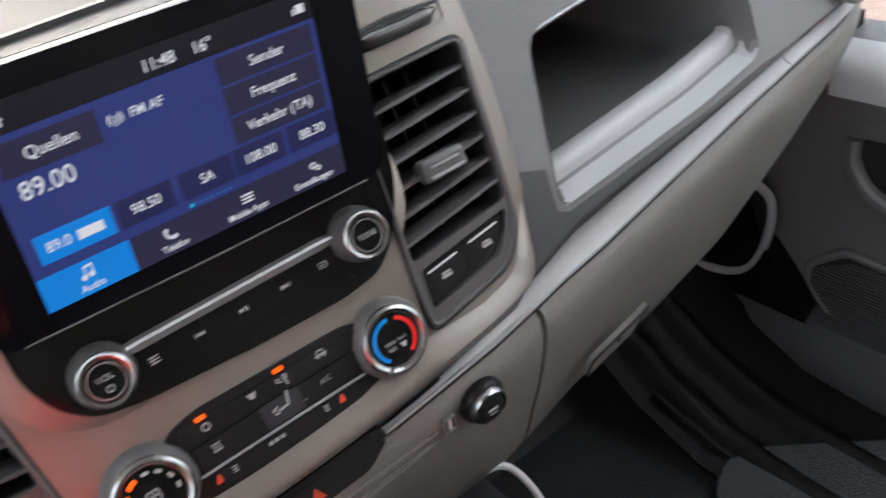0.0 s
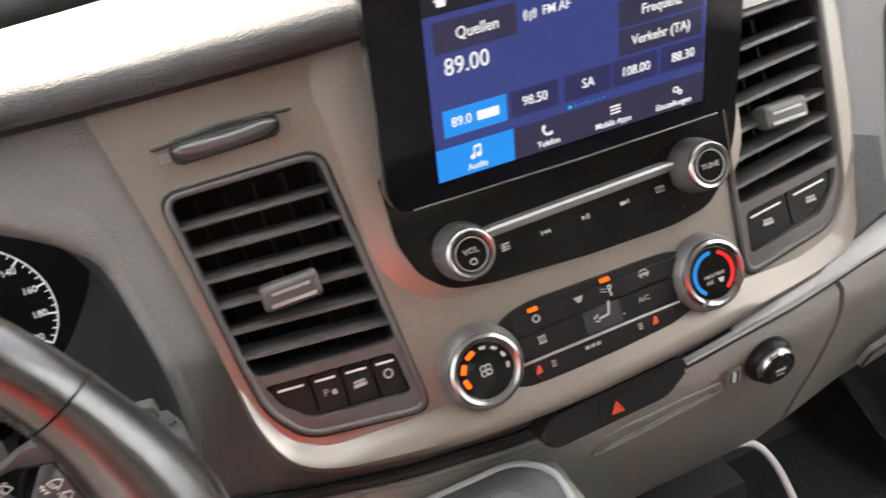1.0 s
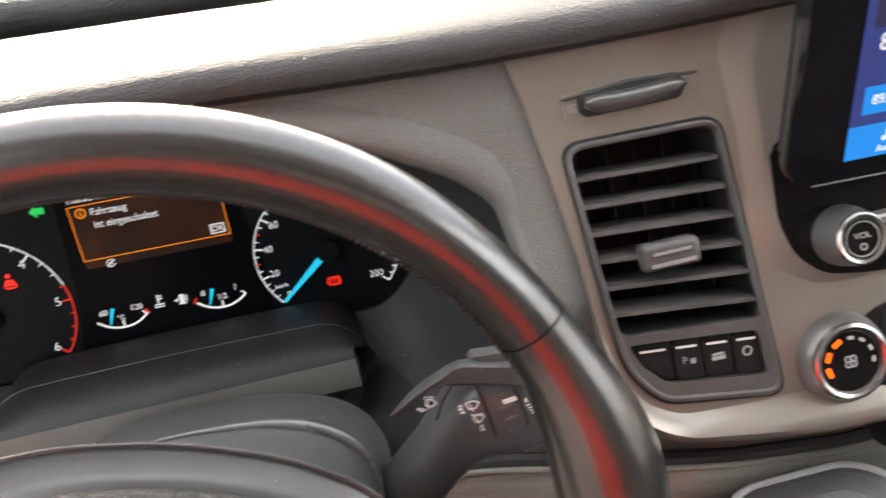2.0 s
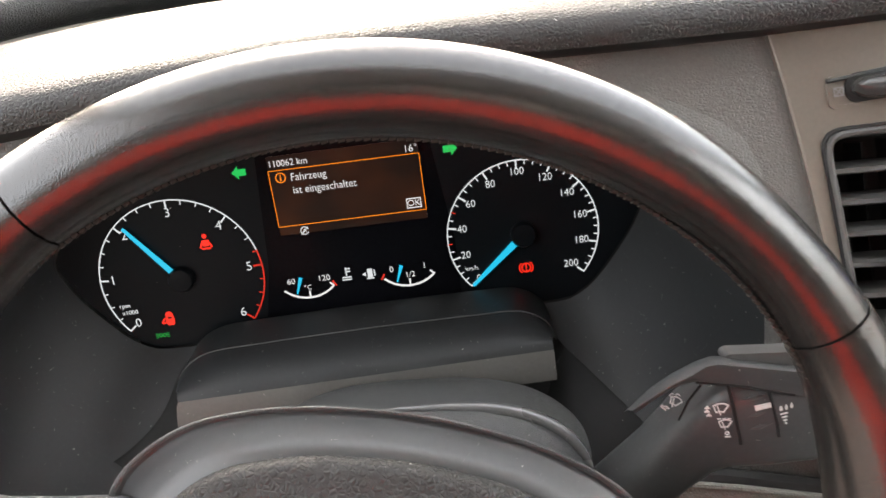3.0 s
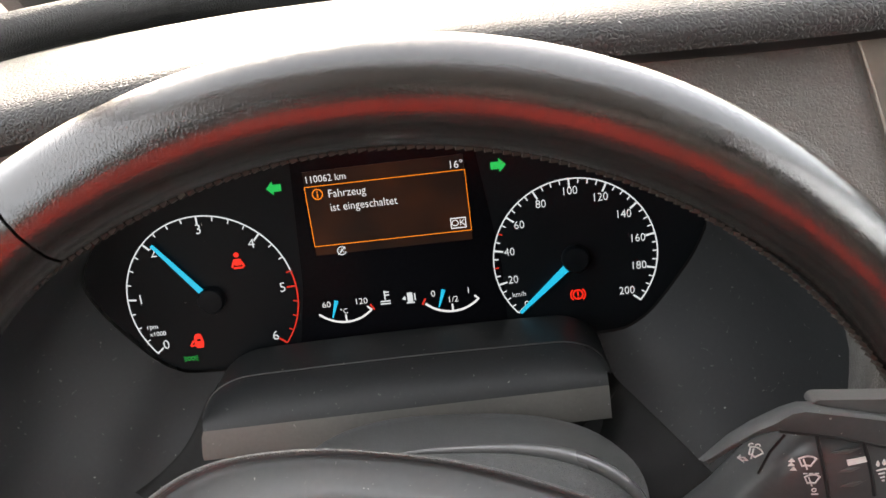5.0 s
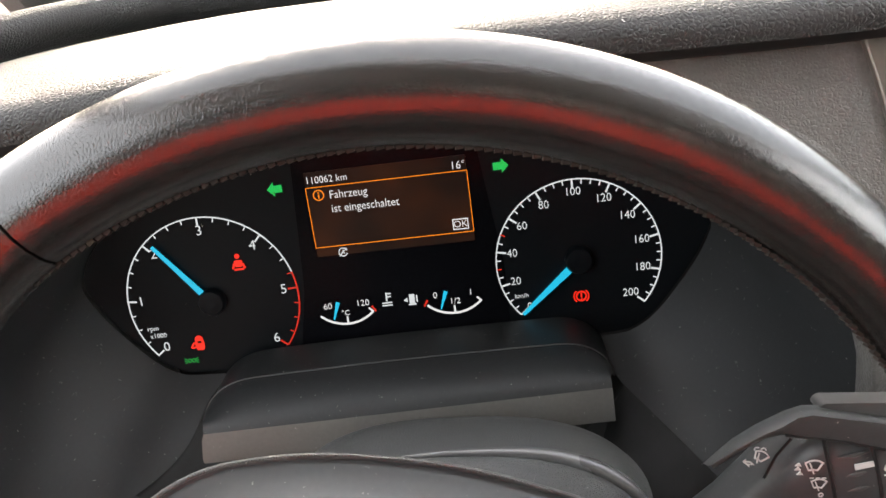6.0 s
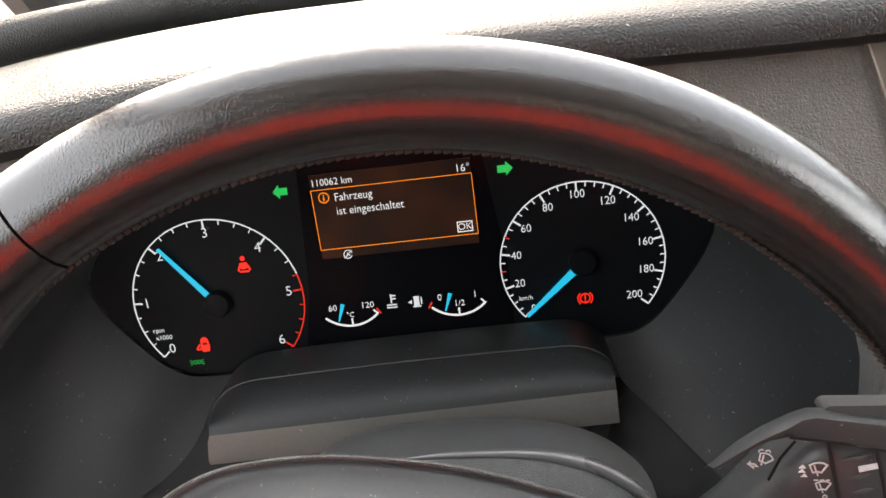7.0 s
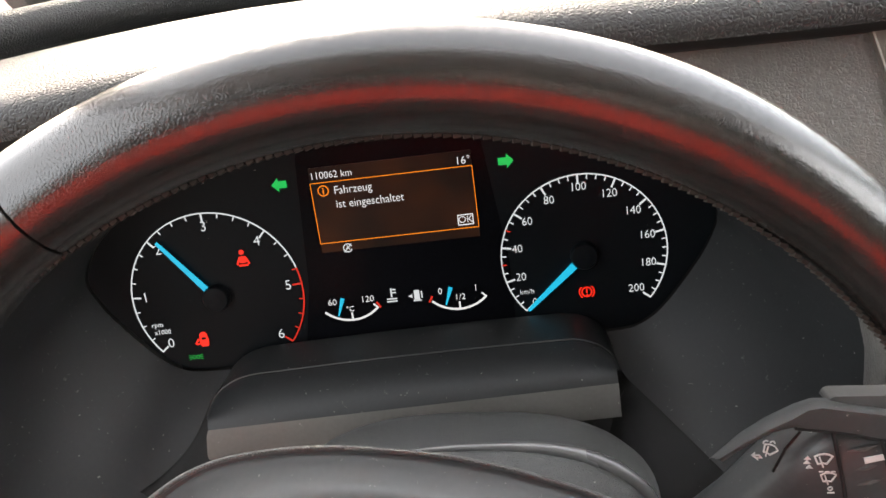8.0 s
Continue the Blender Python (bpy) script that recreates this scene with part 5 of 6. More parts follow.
for x, y, k in ((-0.0450, -0.0705, 0), (-0.0145, -0.0690, 1), (0.0058, -0.0705, 2), (0.0330, -0.0690, 3), (-0.0450, -0.0845, 4), (-0.0005, -0.0830, 5), (0.0290, -0.0850, 6), (-0.0420, -0.1020, 7), (-0.0135, -0.1010, 8), (0.0215, -0.1015, 9)):
    x, y, z = x - 0.0038, y + 0.0020, 0.0082
    if k == 0:
        g = arc(x, y, 0.0022, 0, 360, 0.0010, z, 16)
    elif k == 1:
        g = joined(prism([(x - 0.0032, y + 0.0016), (x - 0.0012, y - 0.0022), (x + 0.0012, y - 0.0022), (x + 0.0032, y + 0.0016)], z - 0.0003, z))
    elif k == 2:
        g = joined(arc(x + 0.0018, y + 0.0014, 0.0012, 0, 360, 0.0008, z, 12), bar(x + 0.0016, y - 0.0020, 0.0012, 0.0045, z, 10), bar(x - 0.0028, y - 0.0002, 0.004, 0.0007, z, -20), bar(x - 0.0028, y + 0.0016, 0.003, 0.0007, z, -20))
    elif k == 3:
        g = joined(arc(x, y, 0.0026, 20, 160, 0.0008, z, 10), bar(x, y - 0.0004, 0.0076, 0.0012, z), arc(x - 0.002, y - 0.0016, 0.0008, 0, 360, 0.0006, z, 10), arc(x + 0.002, y - 0.0016, 0.0008, 0, 360, 0.0006, z, 10))
    elif k == 4:
        g = joined(bar(x, y + 0.0022, 0.0052, 0.0007, z), bar(x, y - 0.0022, 0.0052, 0.0007, z), *[bar(x + dx, y, 0.0007, 0.0042, z, 8) for dx in (-0.0018, 0, 0.0018)])
    elif k == 5:
        g = joined(bar(x + 0.0040, y + 0.0020, 0.0016, 0.0080, z, -14), bar(x - 0.0005, y - 0.0028, 0.0080, 0.0014, z, 6), bar(x - 0.0060, y - 0.0012, 0.0040, 0.0012, z, 30), bar(x - 0.0056, y - 0.0044, 0.0030, 0.0010, z, -20))
    elif k == 6:
        g = lettering("A/C", 0.0050, x, y, z)
    else:
        g = joined(*[bar(x + (0.004 * s if k == 8 else 0), y + (0.0016 * s if k != 8 else 0), 0.0028, 0.0008 if k != 8 else 0.0022, z) for s in (-1, 0, 1)])
    sy.append(g)
for g in sy:
    part("button_symbol", g, dim_mat, clim)
for x, y in ((-0.0570, -0.1005), (0.0282, -0.0998)):
    part("seat_heat_symbol", joined(prism(rounded([(x - 0.002, y - 0.0022), (x + 0.0022, y - 0.0022), (x + 0.0026, y - 0.0008), (x + 0.0018, y + 0.003), (x + 0.0004, y + 0.003), (x - 0.001, y - 0.0005)], 0.0005), 0.008, 0.0083)), red_mat, clim)


def ring_knob(x, y, rad, label):
    k = part("knob", lathe([(rad * 1.13, 0.002), (rad * 1.12, 0.006), (rad * 1.06, 0.0105), (rad * 0.97, 0.0135)], 56), knob_mat, clim, label, pose(x, y, 0), 40)
    part("knob_ring", lathe([(rad * 0.97, 0.0135), (rad * 0.94, 0.0155), (rad * 0.86, 0.0165), (rad * 0.78, 0.0155), (rad * 0.76, 0.0138)], 56), chrome_mat, k, "satin chrome ring")
    part("knob_face", lathe([(rad * 0.765, 0.0132), (rad * 0.72, 0.0140)], 48), piano_mat, k, "gloss black face")
    return k


fan = ring_knob(-0.0905, -0.0850, 0.0245, "round fan knob")
for a in (120, 158, 196):
    c, s = math.cos(radians(a)), math.sin(radians(a))
    part("fan_lamp", moved(prism(round_rect(0, 0, 0.0030, 0.0062, 0.0008), 0, 0.0005), pose(0.0142 * c, 0.0142 * s, 0.0140, 0, 0, a)), amber_lit, fan, "lit amber segment")
part("fan_marks", joined(*[moved(box(-0.0010, 0.0010, -0.0018, 0.0018, 0, 0.0003), pose(0.0142 * math.cos(radians(a)), 0.0142 * math.sin(radians(a)), 0.0141, 0, 0, a)) for a in (84, 54, 24, -6)]), dim_mat, fan)
part("fan_symbol", joined(*[arc(0.0022 * math.cos(radians(a)), 0.0022 * math.sin(radians(a)), 0.0018, 0, 360, 0.0008, 0.0144, 14) for a in (45, 135, 225, 315)]), dim_mat, fan)
temp = ring_knob(0.0745, -0.0830, 0.0238, "round temperature knob")
part("cold_arc", arc(0, 0, 0.0142, 88, 232, 0.0026, 0.0144, 30), blue_lit, temp, "lit blue arc")
part("warm_arc", arc(0, 0, 0.0142, -58, 66, 0.0026, 0.0144, 30), hot_lit, temp, "lit red arc")
part("mode_symbols", joined(lettering("MAX", 0.0034, -0.0040, -0.0010, 0.0143), lettering("A/C", 0.0034, -0.0040, -0.0052, 0.0143), lettering("MAX", 0.0034, 0.0044, -0.0010, 0.0143), prism([(0.002, -0.004), (0.0036, -0.0072), (0.0052, -0.0072), (0.0068, -0.004)], 0.0141, 0.0144)), dim_mat, temp)
part("pointer", moved(box(-0.0012, 0.0012, -0.0035, 0.0035, 0.0, 0.0012), pose(-0.0185 * math.cos(radians(50)), -0.0185 * math.sin(radians(50)) - 0.003, 0.0155, 0, 0, -40)), chrome_mat, temp)

# ---- air vents ----
def vent(name, flip, label):
    v = thing(name, label, "air vent", FACE, "centre air vents")
    f = mirror if flip else (lambda p: p)
    sx = -1 if flip else 1

    def ux(u):
        return 2 * MID - u if flip else u

    hole = rounded([(-0.2295, 0.0680), (-0.1450, 0.0662), (-0.1338, -0.0495), (-0.2190, -0.0420)], 0.007, 4)
    keys = rounded([(-0.2160, -0.0475), (-0.1385, -0.0560), (-0.1355, -0.0840), (-0.1960, -0.0755), (-0.2095, -0.0620)], 0.004, 4)
    part("frame", plate(f(VENT), [f(hole), f(keys)], -0.004, 0.0045), frame_mat, v, "grey frame")
    rim_ = [(p.x, p.y) for p in [Vector(q) for q in f(VENT)]]
    part("frame_gap", tube([(x, y, 0.0036) for x, y in rim_], 0.0013, 8, True), deep_mat, v, "thin dark gap round the frame")
    part("frame_bead", tube([((x - ux(-0.181)) * 0.962 + ux(-0.181), (y + 0.012) * 0.972 - 0.012, 0.0042) for x, y in rim_], 0.0020, 8, True), frame_mat, v, "rounded bead of the frame")
    part("duct", loft([[(x, y, 0.0) for x, y in f(hole)], [(x, y, -0.05) for x, y in f(hole)]], True, (False, True)), deep_mat, v, "black duct")
    for k in range(6):
        s = (k + 0.7) / 6.6
        ul, ur = -0.2295 + 0.0105 * s, -0.1450 + 0.0112 * s
        vl, vr = 0.0520 - 0.0161 * k, 0.0475 - 0.0172 * k
        rows = []
        for u, w in ((ul, vl), (ul + (ur - ul) * 0.5, (vl + vr) / 2), (ur, vr)):
            rows.append([(ux(u), w + a, b) for a, b in ((0.0030, -0.022), (0.0020, -0.004), (0.0006, 0.0008), (-0.0016, 0.0010), (-0.0026, -0.002), (0.0012, -0.022))])
        part("slat", loft(rows, True, (True, True)), louvre_mat, v, "", None, 50)
    for k in range(5):
        u = -0.2165 + 0.0175 * k
        part("rear_slat", box(ux(u) - 0.0008, ux(u) + 0.0008, -0.05, 0.062, -0.045, -0.026), black_mat, v)
    cx, cy = ux(-0.1830), 0.000
    rows = [[(cx + sx * u * w, cy + q * h, z) for u, q in round_rect(0, 0, 0.034, 0.016, 0.003, 4)] for w, h, z in ((0.9, 0.8, -0.006), (1.0, 1.0, 0.0), (1.0, 1.0, 0.006), (0.96, 0.9, 0.009), (0.80, 0.55, 0.0098))]
    tab = part("slider", loft(rows, True, (True, True)), louvre_mat, v, "grey slider", None, 60)
    part("slider_ridge", joined(bar(cx, cy + 0.002, 0.022, 0.0016, 0.0102, 0, 0.0016), bar(cx, cy - 0.0045, 0.026, 0.0020, 0.0100, 0, 0.002)), silver_mat, tab)
    back = f(keys)
    part("key_well", prism(back, -0.006, -0.001), deep_mat, v)
    cuts = (-0.2130, -0.1905, -0.1725, -0.1540, -0.1370) if not flip else (-0.2110, -0.1735, -0.1375)
    for k in range(len(cuts) - 1):
        a, b = cuts[k] + 0.0007, cuts[k + 1] - 0.0007
        ta, tb = -0.0488 - (a + 0.216) * 0.108, -0.0488 - (b + 0.216) * 0.108
        la, lb = np.interp(a, [-0.2095, -0.196, -0.1355], [-0.0610, -0.0742, -0.0825]), np.interp(b, [-0.2095, -0.196, -0.1355], [-0.0610, -0.0742, -0.0825])
        quad = [(a, la), (b, lb), (b, tb), (a, ta)]
        key = part("key", prism(rounded(f(quad) if flip else quad, 0.0022), -0.003, 0.0020, 0.0012), black_mat, v, "black push key")
        mx, my = (a + b) / 2, (ta + tb) / 2
        part("key_mark", bar(ux(mx), my - 0.0042, (b - a) * 0.72, 0.0013, 0.0023, sx * -6), print_mat, key)
        px, py = ux(mx), my - 0.0125
        if k == 1 and not flip:
            g = joined(lettering("P", 0.0062, px - 0.002, py, 0.0023), bar(px + 0.0028, py - 0.001, 0.003, 0.003, 0.0023))
        elif k == 3 and not flip:
            g = arc(px, py + 0.001, 0.0026, 0, 360, 0.0010, 0.0023, 16)
        elif k == 0 and not flip:
            g = None
        else:
            g = joined(bar(px, py + 0.0014, 0.0070, 0.0014, 0.0023), bar(px, py - 0.0010, 0.0080, 0.0022, 0.0023))
        if g:
            part("key_symbol", g, dim_mat, key)
    return v


vent("air_vent", False, "grey slatted air vent with slider and four black keys")
vent("air_vent", True, "grey slatted air vent with slider and two black keys")

# pulls above the vents
for flip in (False, True):
    ux = (lambda u: 2 * MID - u) if flip else (lambda u: u)
    c = ux(-0.1890)
    pull = thing("holder_pull", "silver cup holder grip in a shallow recess", "cup holder", FACE @ pose(0, 0, -0.0004), "cup holder grips")
    part("recess", plate(round_rect(c, 0.0905, 0.078, 0.0165, 0.004), [round_rect(c, 0.0905, 0.0745, 0.013, 0.003)], 0.002, 0.0042), panel_mat, pull, "shallow recess rim")
    part("slot", prism(round_rect(c, 0.0914, 0.0605, 0.0145, 0.006), 0.002, 0.0046), deep_mat, pull, "dark finger slot")
    part("scoop_edge", tube([(c - 0.039, 0.0962, 0.0036), (c, 0.0990, 0.0040), (c + 0.039, 0.0962, 0.0036)], 0.0012, 6), under_mat, pull, "dark upper edge of the recess")
    rows = []
    for i in range(17):
        s = -1 + i / 8
        hh = 0.0060 * (1 - abs(s) ** 8 * 0.62)
        uu = c + 0.028 * s
        dip = 0.0018 * s * s
        rows.append([(uu, 0.0900 + dip - hh, 0.0030), (uu, 0.0900 + dip - hh * 0.97, 0.0095), (uu, 0.0900 + dip - hh * 0.6, 0.0135), (uu, 0.0900 + dip + hh * 0.1, 0.0150), (uu, 0.0900 + dip + hh * 0.75, 0.0125), (uu, 0.0900 + dip + hh, 0.0030)])
    part("grip", loft(rows, True, (True, True)), grip_mat, pull, "dark silver grip", None, 60)
    part("grip_symbol", joined(bar(c - 0.0335, 0.0885, 0.0045, 0.0006, 0.0040), bar(c - 0.0335, 0.0925, 0.0045, 0.0006, 0.0040), bar(c - 0.0357, 0.0905, 0.0006, 0.0045, 0.0040), bar(c - 0.0313, 0.0905, 0.0006, 0.0045, 0.0040), bar(c - 0.0335, 0.0905, 0.0055, 0.0005, 0.0040, 45), bar(c - 0.0335, 0.0905, 0.0055, 0.0005, 0.0040, -45)), dim_mat, pull)

# ---- hazard switch, socket, trays of the lower dash ----
haz = thing("hazard_switch", "charcoal switch strip with a red hazard triangle", "switch panel", FACE)
hz = rounded([(-0.0665, -0.1440), (-0.0568, -0.1352), (0.0358, -0.1315), (0.0462, -0.1350), (0.0447, -0.1427), (0.0260, -0.1541), (-0.0568, -0.1565), (-0.0656, -0.1525)], 0.006, 5)
part("strip", prism(hz, -0.016, 0.0035, 0.0025, 3), black_mat, haz, "charcoal strip")
part("button", prism(rounded([(-0.0232, -0.1378), (0.0052, -0.1390), (0.0042, -0.1510), (-0.0250, -0.1530)], 0.002), 0.0, 0.0046, 0.0008), black_mat, haz, "flat black button")
tri_ = [(-0.0163, -0.1496), (-0.0068, -0.1502), (-0.0110, -0.1416)]
tin = [(-0.0146, -0.1487), (-0.0086, -0.1491), (-0.0112, -0.1436)]
part("triangle", joined(plate(tri_, [tin], 0.0044, 0.0052), prism([(-0.0138, -0.1483), (-0.0094, -0.1486), (-0.0113, -0.1446)], 0.0044, 0.0052)), red_mat, haz, "red triangle")

LOWER = plane_frame((0.1345, 0.0060, 0.6675), (0, -1, -0.12))
sock = thing("power_socket", "round chrome-ringed power socket with dark cap", "power socket", LOWER)
part("collar", lathe([(0.0195, -0.003), (0.0195, 0.002), (0.0175, 0.005), (0.0160, 0.006)], 44), black_mat, sock, "black collar")
part("ring", lathe([(0.0165, 0.004), (0.0160, 0.009), (0.0145, 0.0110), (0.0128, 0.0105), (0.0125, 0.008)], 44), chrome_mat, sock, "chrome ring")
part("cap", lathe([(0.0125, 0.006), (0.0120, 0.0115), (0.0095, 0.0128), (0.003, 0.0132)], 40), black_mat, sock, "dark cap")
part("cap_symbol", joined(bar(0, 0.001, 0.0085, 0.0026, 0.0134), bar(0, -0.0035, 0.006, 0.0012, 0.0134)), dim_mat, sock)
usb = thing("usb_port", "small recessed port in the lower dash", "port", plane_frame((0.1030, 0.0060, 0.6660), (0, -1, -0.1)))
part("bezel", plate(round_rect(0, 0, 0.0115, 0.016, 0.002), [round_rect(0, 0, 0.0085, 0.0125, 0.001)], -0.002, 0.0012), lower_mat, usb, "beige grey bezel")
part("slot", prism(round_rect(0, 0, 0.0082, 0.0122, 0.001), -0.002, -0.0004), deep_mat, usb, "dark slot")
part("tongue", box(-0.0012, 0.0012, -0.005, 0.005, -0.001, 0.0012), trim_mat, usb, "light tongue")
emb = thing("embossed_rail", "long embossed frame in the beige grey lower dash", "trim")
emboss = [(-0.0120, 0.0128, 0.6435), (-0.0030, 0.0098, 0.6590), (0.0, 0.0094, 0.6610), (0.0860, 0.0090, 0.6632), (0.0905, 0.0094, 0.6590), (0.0885, 0.0105, 0.6530)]
part("ridge", tube(spline(emboss, 4, True), 0.0013, 8, True), lower_mat, emb, "raised ridge")
part("inner_ridge", tube(spline([(-0.0060, 0.0120, 0.6462), (0.0405, 0.0112, 0.6515), (0.0850, 0.0104, 0.6552)], 4), 0.0010, 8), lower_mat, emb, "inner ridge")

gear = thing("gear_console", "beige grey gear console with dark gaiter framed in grey", "gear console")
rows = []
for y, z, w in ((0.03, 0.640, 0.086), (0.012, 0.652, 0.086), (0.004, 0.668, 0.083), (-0.004, 0.676, 0.078), (-0.03, 0.676, 0.080), (-0.10, 0.660, 0.085), (-0.20, 0.635, 0.088)):
    row = []
    for i in range(25):
        s = -1 + i / 12
        fall = max(0.0, abs(s) - 0.75) / 0.25
        row.append((-0.118 + w * s, y, z - 0.05 * fall ** 2.2 - (0.25 if abs(s) > 0.999 else 0.0)))
    rows.append(row)
part("housing", sheet(rows), lower_mat, gear, "beige grey rounded housing", None, 60)
GA = plane_frame((-0.118, -0.050, 0.6790), (0, -0.19, 0.98))
ga = rounded([(-0.055, -0.10), (0.055, -0.10), (0.056, 0.030), (0.036, 0.046), (-0.036, 0.046), (-0.056, 0.030)], 0.012, 5)
part("gaiter_frame", tube([(x, y, 0.002) for x, y in ga], 0.0026, 8, True), lip_mat, gear, "thin grey frame", GA)
part("gaiter", loft([[(x * w, y * w, z) for x, y in ga] for w, z in ((0.985, -0.001), (0.95, 0.003), (0.88, 0.0035), (0.80, 0.007), (0.66, 0.008), (0.5, 0.014))], True, (True, True)), hub_mat, gear, "dark folded gaiter", GA, 60)

# open bin with a light rim below the dash
bin_ = thing("under_dash_bin", "dark open bin with a light grey bent rim below the dash", "bin")
part("rim", tube(spline([(0.125, 0.082, 0.507), (0.155, 0.076, 0.509), (0.176, 0.070, 0.505), (0.186, 0.055, 0.490), (0.190, 0.035, 0.462), (0.186, 0.015, 0.438)], 6), 0.0035, 8), trim_mat, bin_, "light grey bent rim")
part("tub", joined(box(-0.05, 0.182, 0.085, 0.30, 0.38, 0.440, 0.006)), deep_mat, bin_, "dark tub")

# ---- passenger footwell and door ----
def structure(name, bm, mat, label, category="structure"):
    return lone(name, bm, mat, label, category, None, "", "structure")


structure("floor", box(-0.86, 0.86, -1.80, 0.75, 0.16, 0.20), carpet_mat, "dark speckled cab carpet", "floor")
structure("firewall", sheet([[(x, 0.30, 0.19), (x, 0.46, 0.30), (x, 0.56, 0.55), (x, 0.60, 0.96)] for x in (-0.86, 0.0, 0.86)], 0.01), deep_mat, "black footwell front wall", "wall")
structure("sill_trim", sheet([[(0.700, y, 0.215), (0.712, y, 0.262), (0.735, y, 0.290), (0.775, y, 0.300), (0.80, y, 0.300)] for y in (-1.2, -0.6, -0.1, 0.10, 0.30)], 0.004), under_mat, "dark grey step sill beside the footwell", "trim")
well = thing("footwell_liner", "black moulded rubber footwell liner with ridges", "floor liner")
rows = []
for i in range(41):
    x = 0.475 + 0.25 * i / 40
    q = (x - 0.475) / 0.25
    ridge = 0.020 * math.exp(-((q - 0.22) / 0.07) ** 2) + 0.020 * math.exp(-((q - 0.55) / 0.06) ** 2)
    row = []
    for y, z in ((-0.10, 0.215), (0.0, 0.215), (0.10, 0.222), (0.20, 0.26), (0.30, 0.33), (0.40, 0.43), (0.46, 0.55)):
        row.append((x, y - ridge * 0.5, z + ridge))
    rows.append(row)
part("liner", sheet(rows[:28], 0.006), rubber_mat, well, "black ridged rubber", None, 60)
part("side_wing", sheet(rows[27:], 0.006), rubber_mat, well, "raised side of the liner", None, 60)
for x0 in (0.500, 0.520):
    part("rib", tube(spline([(x0 + 0.012, 0.03, 0.224), (x0 + 0.008, 0.09, 0.236), (x0 + 0.004, 0.15, 0.258), (x0, 0.19, 0.276)], 5), 0.006, 8), rubber_mat, well, "moulded rib")
lone("floor_mat", prism(rounded([(0.40, -0.50), (0.70, -0.50), (0.68, -0.07), (0.612, -0.008), (0.525, 0.072), (0.465, 0.066), (0.41, 0.00)], 0.02), 0.212, 0.236, 0.005), surface("dark teal rubber mat", (0.014, 0.019, 0.0195), 0.6, grain=0.0006, cell=250), "dark teal grey rubber floor mat", "mat")
door = thing("passenger_door", "closed dark grey passenger door with window, pull and speaker", "door")
wx = 0.775
part("panel", sheet([[(wx + dx, y, z) for dx, z in ((0.03, 0.20), (0.0, 0.24), (-0.012, 0.36), (-0.006, 0.50), (-0.012, 0.60), (-0.015, 0.64), (0.0, 0.668), (0.03, 0.680), (0.08, 0.682))] for y in (-1.0, -0.6, -0.2, 0.05, 0.18, 0.32)], 0.004), door_mat, door, "dark grey door panel", None, 50)
# sill in the light trim colour, for the daylight that falls on it
part("sill_top", sheet([[(wx + dx, y, z) for dx, z in ((-0.018, 0.626), (-0.020, 0.655), (-0.010, 0.672), (0.02, 0.684))] for y in (-1.0, -0.4, 0.02, 0.12)], 0.004), trim_mat, door, "grey grained window sill, lightened for the window light", None, 60)
rec = rounded([(-0.36, 0.47), (0.062, 0.50), (0.088, 0.555), (0.080, 0.575), (-0.36, 0.585)], 0.02, 5)
part("pull_recess", moved(prism(rec, -0.004, 0.004), Matrix(((0, 0, -1, wx - 0.010), (1, 0, 0, 0), (0, 1, 0, 0), (0, 0, 0, 1)))), deep_mat, door, "dark pull recess")
part("pull_handle", tube(spline([(wx - 0.018, -0.30, 0.50), (wx - 0.030, -0.05, 0.500), (wx - 0.030, 0.04, 0.510), (wx - 0.022, 0.080, 0.545), (wx - 0.016, 0.084, 0.575)], 6), 0.010, 10), door_mat, door, "curved door pull")
grl = rounded([(-0.30, 0.20), (0.015, 0.20), (0.135, 0.335), (0.136, 0.366), (0.085, 0.406), (0.03, 0.402), (-0.30, 0.40)], 0.012, 5)
YZ = Matrix(((0, 0, -1, wx - 0.012), (1, 0, 0, 0), (0, 1, 0, 0), (0, 0, 0, 1)))
part("speaker_frame", moved(tube([(x, y, 0.0) for x, y in grl], 0.007, 8, True), YZ), door_mat, door, "rounded speaker frame")
part("speaker_plate", moved(prism(grl, -0.006, 0.003), YZ), deep_mat, door, "dark speaker plate")
part("speaker_grille", joined(*[box(wx - 0.0205, wx - 0.0155, -0.26, np.interp(z, [0.20, 0.335, 0.366, 0.400], [0.012, 0.128, 0.126, 0.06]), z, z + 0.0024) for z in [0.206 + 0.0052 * k for k in range(37)]]), mesh_mat, door, "ribbed black grille")
part("window_frame", joined(box(0.80, 0.84, 0.13, 0.17, 0.66, 0.70), tube([(0.82, 0.17, 0.68), (0.82, 0.16, 0.80), (0.81, 0.02, 1.30), (0.78, -0.30, 1.66)], 0.022, 8)), black_mat, door, "black window frame")
pane = part("pane", box(0.826, 0.829, -0.95, 0.15, 0.672, 1.55), clear_mat, door, "clear side window")
pane.visible_shadow = False
KICK = Matrix(((0, 0, -1, 0.735), (1, 0, 0, 0), (0, 1, 0, 0), (0, 0, 0, 1)))
lone("kick_panel", moved(prism(rounded([(0.46, 0.19), (0.46, 0.47), (0.24, 0.44), (0.165, 0.365), (0.045, 0.17)], 0.015), -0.03, 0.004, 0.003), KICK), rubber_mat, "black grained kick panel beside the footwell", "panel")
kick = thing("side_duct", "dark oval opening with a light grey rim below the dash end", "duct")
oval = spline([(0.700, 0.315, 0.350), (0.725, 0.265, 0.320), (0.735, 0.215, 0.340), (0.735, 0.185, 0.40), (0.735, 0.180, 0.47), (0.715, 0.22, 0.50), (0.70, 0.28, 0.46)], 6, True)
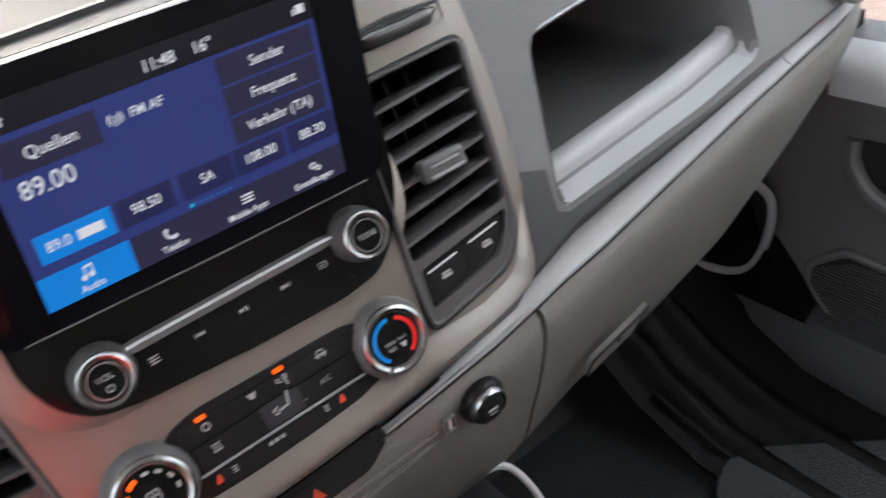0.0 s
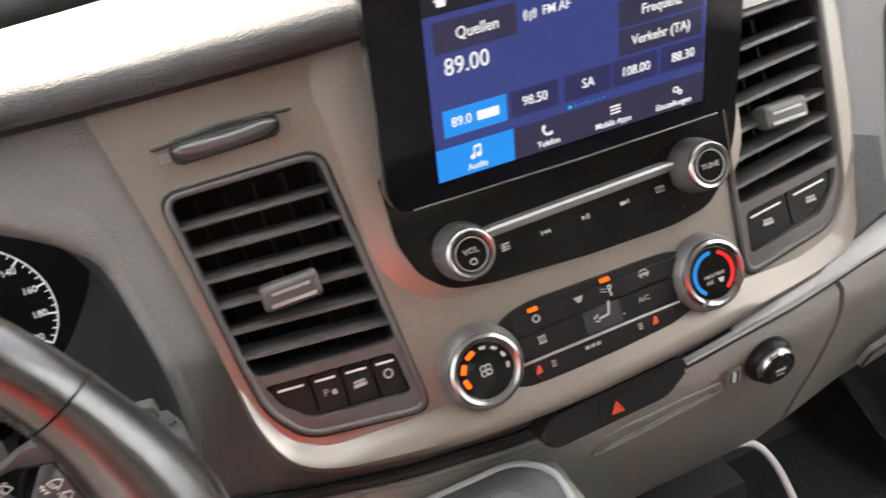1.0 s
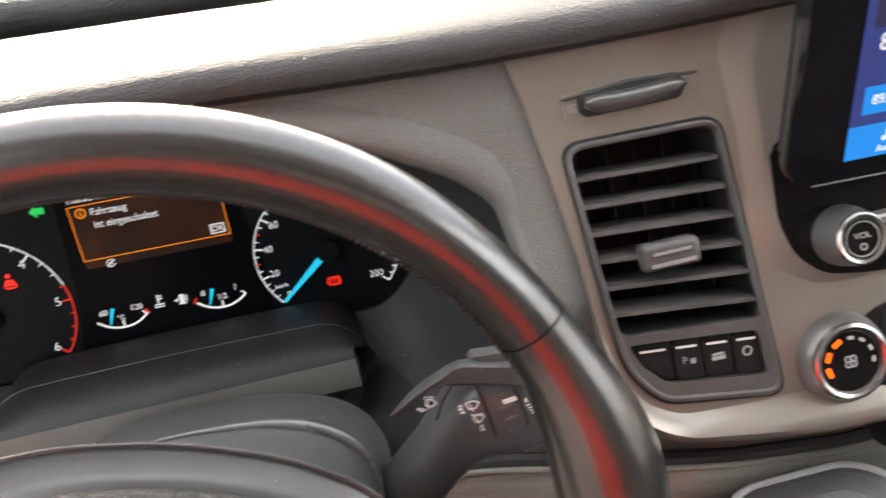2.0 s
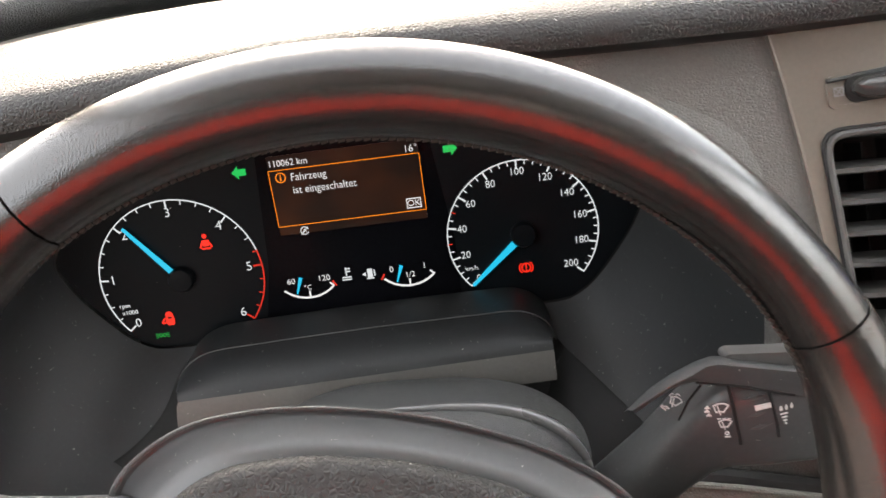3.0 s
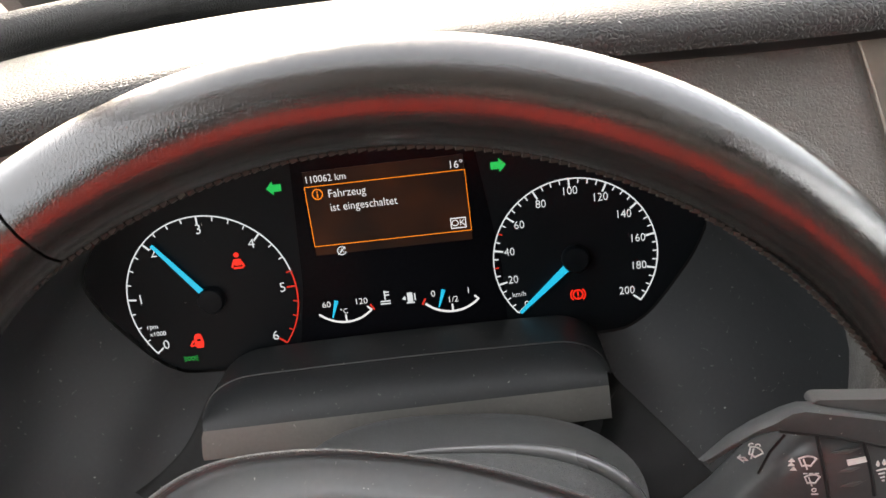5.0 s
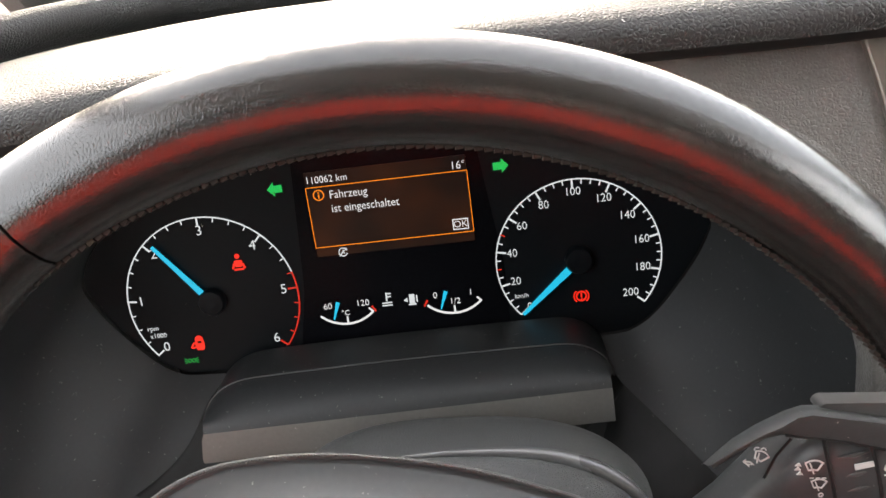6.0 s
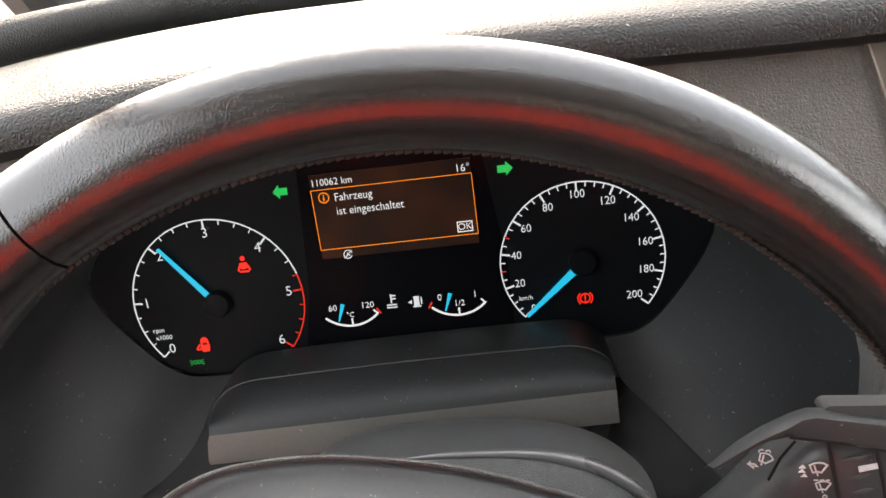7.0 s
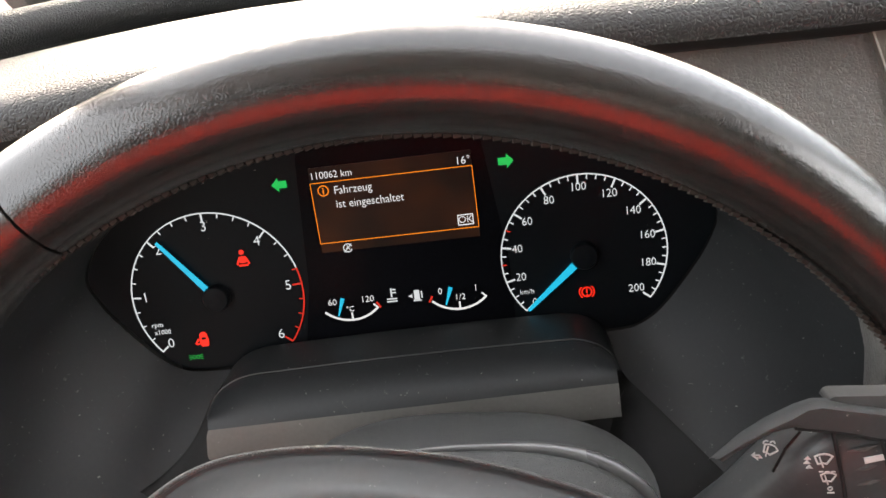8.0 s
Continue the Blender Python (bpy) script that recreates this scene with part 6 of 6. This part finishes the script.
part("rim", tube(oval, 0.0065, 10, True), lip_mat, kick, "light grey rim")
ctr = sum(oval, Vector()) / len(oval)
part("throat", loft([oval, [p.lerp(ctr, 0.4) + Vector((0.05, 0.06, 0)) for p in oval]], True, (False, True)), deep_mat, kick, "dark throat")
ring_ = [(0.612 + 0.034 * math.cos(a), -0.002 + 0.046 * math.sin(a)) for a in [2 * math.pi * k / 32 for k in range(32)]]
part("side_outlet", tube([(x, y, 0.006) for x, y in ring_], 0.0045, 8, True), silver_mat, dash, "silver ring of the side outlet", DF)
part("side_outlet_hole", prism(ring_, 0.0005, 0.003), deep_mat, dash, "dark side outlet", DF)

# ---- cab shell, seat and outside ----
structure("roof", joined(box(-0.86, 0.86, -1.80, -0.46, 1.72, 1.78, 0.02), sheet([[(x, y, z) for y, z in ((-0.35, 1.665), (-0.365, 1.680), (-0.41, 1.70), (-0.47, 1.715))] for x in (-0.82, -0.4, 0.0, 0.4, 0.82)], 0.02)), roof_mat, "light grey headliner", "ceiling")
# unseen wall that closes the cab, dark for the reflections in screen and panel
structure("wall_rear", box(-0.90, 0.90, -1.86, -1.80, 0.16, 1.78), surface("dark grey bulkhead board", (0.09, 0.09, 0.088), 0.8), "plain dark grey bulkhead behind the seats", "wall")
# unseen white board, added for the satin centre panel to mirror
structure("reflector_board", box(-0.22, 0.75, -1.80, -1.785, 1.24, 1.70, 0.006), surface("white reflector board", (0.80, 0.79, 0.78), 0.7), "added white board that brightens the centre panel by reflection", "wall")
structure("wall_left", joined(box(-0.90, -0.84, -1.80, -1.32, 0.16, 1.76), box(-0.90, -0.84, -1.32, 0.75, 0.05, 0.30), box(-0.90, -0.84, 0.30, 0.75, 0.30, 0.94), tube([(-0.86, 0.64, 0.95), (-0.82, 0.20, 1.35), (-0.78, -0.45, 1.72)], 0.04, 10)), door_mat, "cab side with the driver's doorway open", "wall")
structure("wall_right", joined(box(0.84, 0.90, -1.80, -0.95, 0.16, 1.76), box(0.84, 0.90, -0.95, 0.75, 0.05, 0.66), tube([(0.86, 0.64, 0.95), (0.82, 0.20, 1.35), (0.78, -0.45, 1.72)], 0.035, 10)), door_mat, "cab side round the passenger door", "wall")
screen_pane = structure("windscreen", sheet([[(x, 0.68, 0.96), (x * 0.97, 0.20, 1.36), (x * 0.92, -0.45, 1.735)] for x in (-0.86, -0.4, 0, 0.4, 0.86)], 0.005), clear_mat, "clear sloping windscreen", "window")
screen_pane.visible_shadow = False
structure("bonnet", sheet([[(x, y, z - 0.10 * (abs(x) / 0.9) ** 3) for y, z in ((0.66, 0.93), (0.80, 0.90), (1.10, 0.80), (1.35, 0.60))] for x in (-0.95, -0.6, -0.3, 0, 0.3, 0.6, 0.95)], 0.01), white_mat, "white bonnet beyond the windscreen", "bonnet")
structure("ground", sheet([[(x, y, -0.45) for y in (-400, -40, -4, 4, 40, 400)] for x in (-400, -40, -4, 4, 40, 400)]), paving_mat, "pinkish paved ground", "ground")
# unseen seat; its red cloth stands in for clothing mirrored in the wheel rim
seat = thing("driver_seat", "dark driver seat with a red cloth standing in for red clothing", "seat")
part("red_stand_in", moved(box(-0.26, 0.32, 0.050, 0.095, -0.03, 0.45, 0.018, 3), pose(-0.47, -0.92, 0.50, 14, 0, 0)), cloth_mat, seat, "red cloth standing in for mirrored red clothing")
part("backrest", moved(box(-0.24, 0.24, -0.06, 0.06, 0.0, 0.62, 0.05, 4), pose(-0.47, -0.95, 0.50, 14, 0, 0)), seat_mat, seat, "dark cloth backrest")
part("headrest", moved(box(-0.13, 0.13, -0.05, 0.05, 0.0, 0.17, 0.04, 4), pose(-0.47, -1.10, 1.13, 12, 0, 0)), seat_mat, seat, "dark cloth headrest")
part("cushion", moved(box(-0.25, 0.25, -0.32, 0.30, 0.0, 0.14, 0.05, 4), pose(-0.47, -0.62, 0.42, 8, 0, 0)), seat_mat, seat, "dark cloth cushion")
part("base", box(-0.70, -0.24, -0.90, -0.42, 0.20, 0.42, 0.02), black_mat, seat, "black seat base")
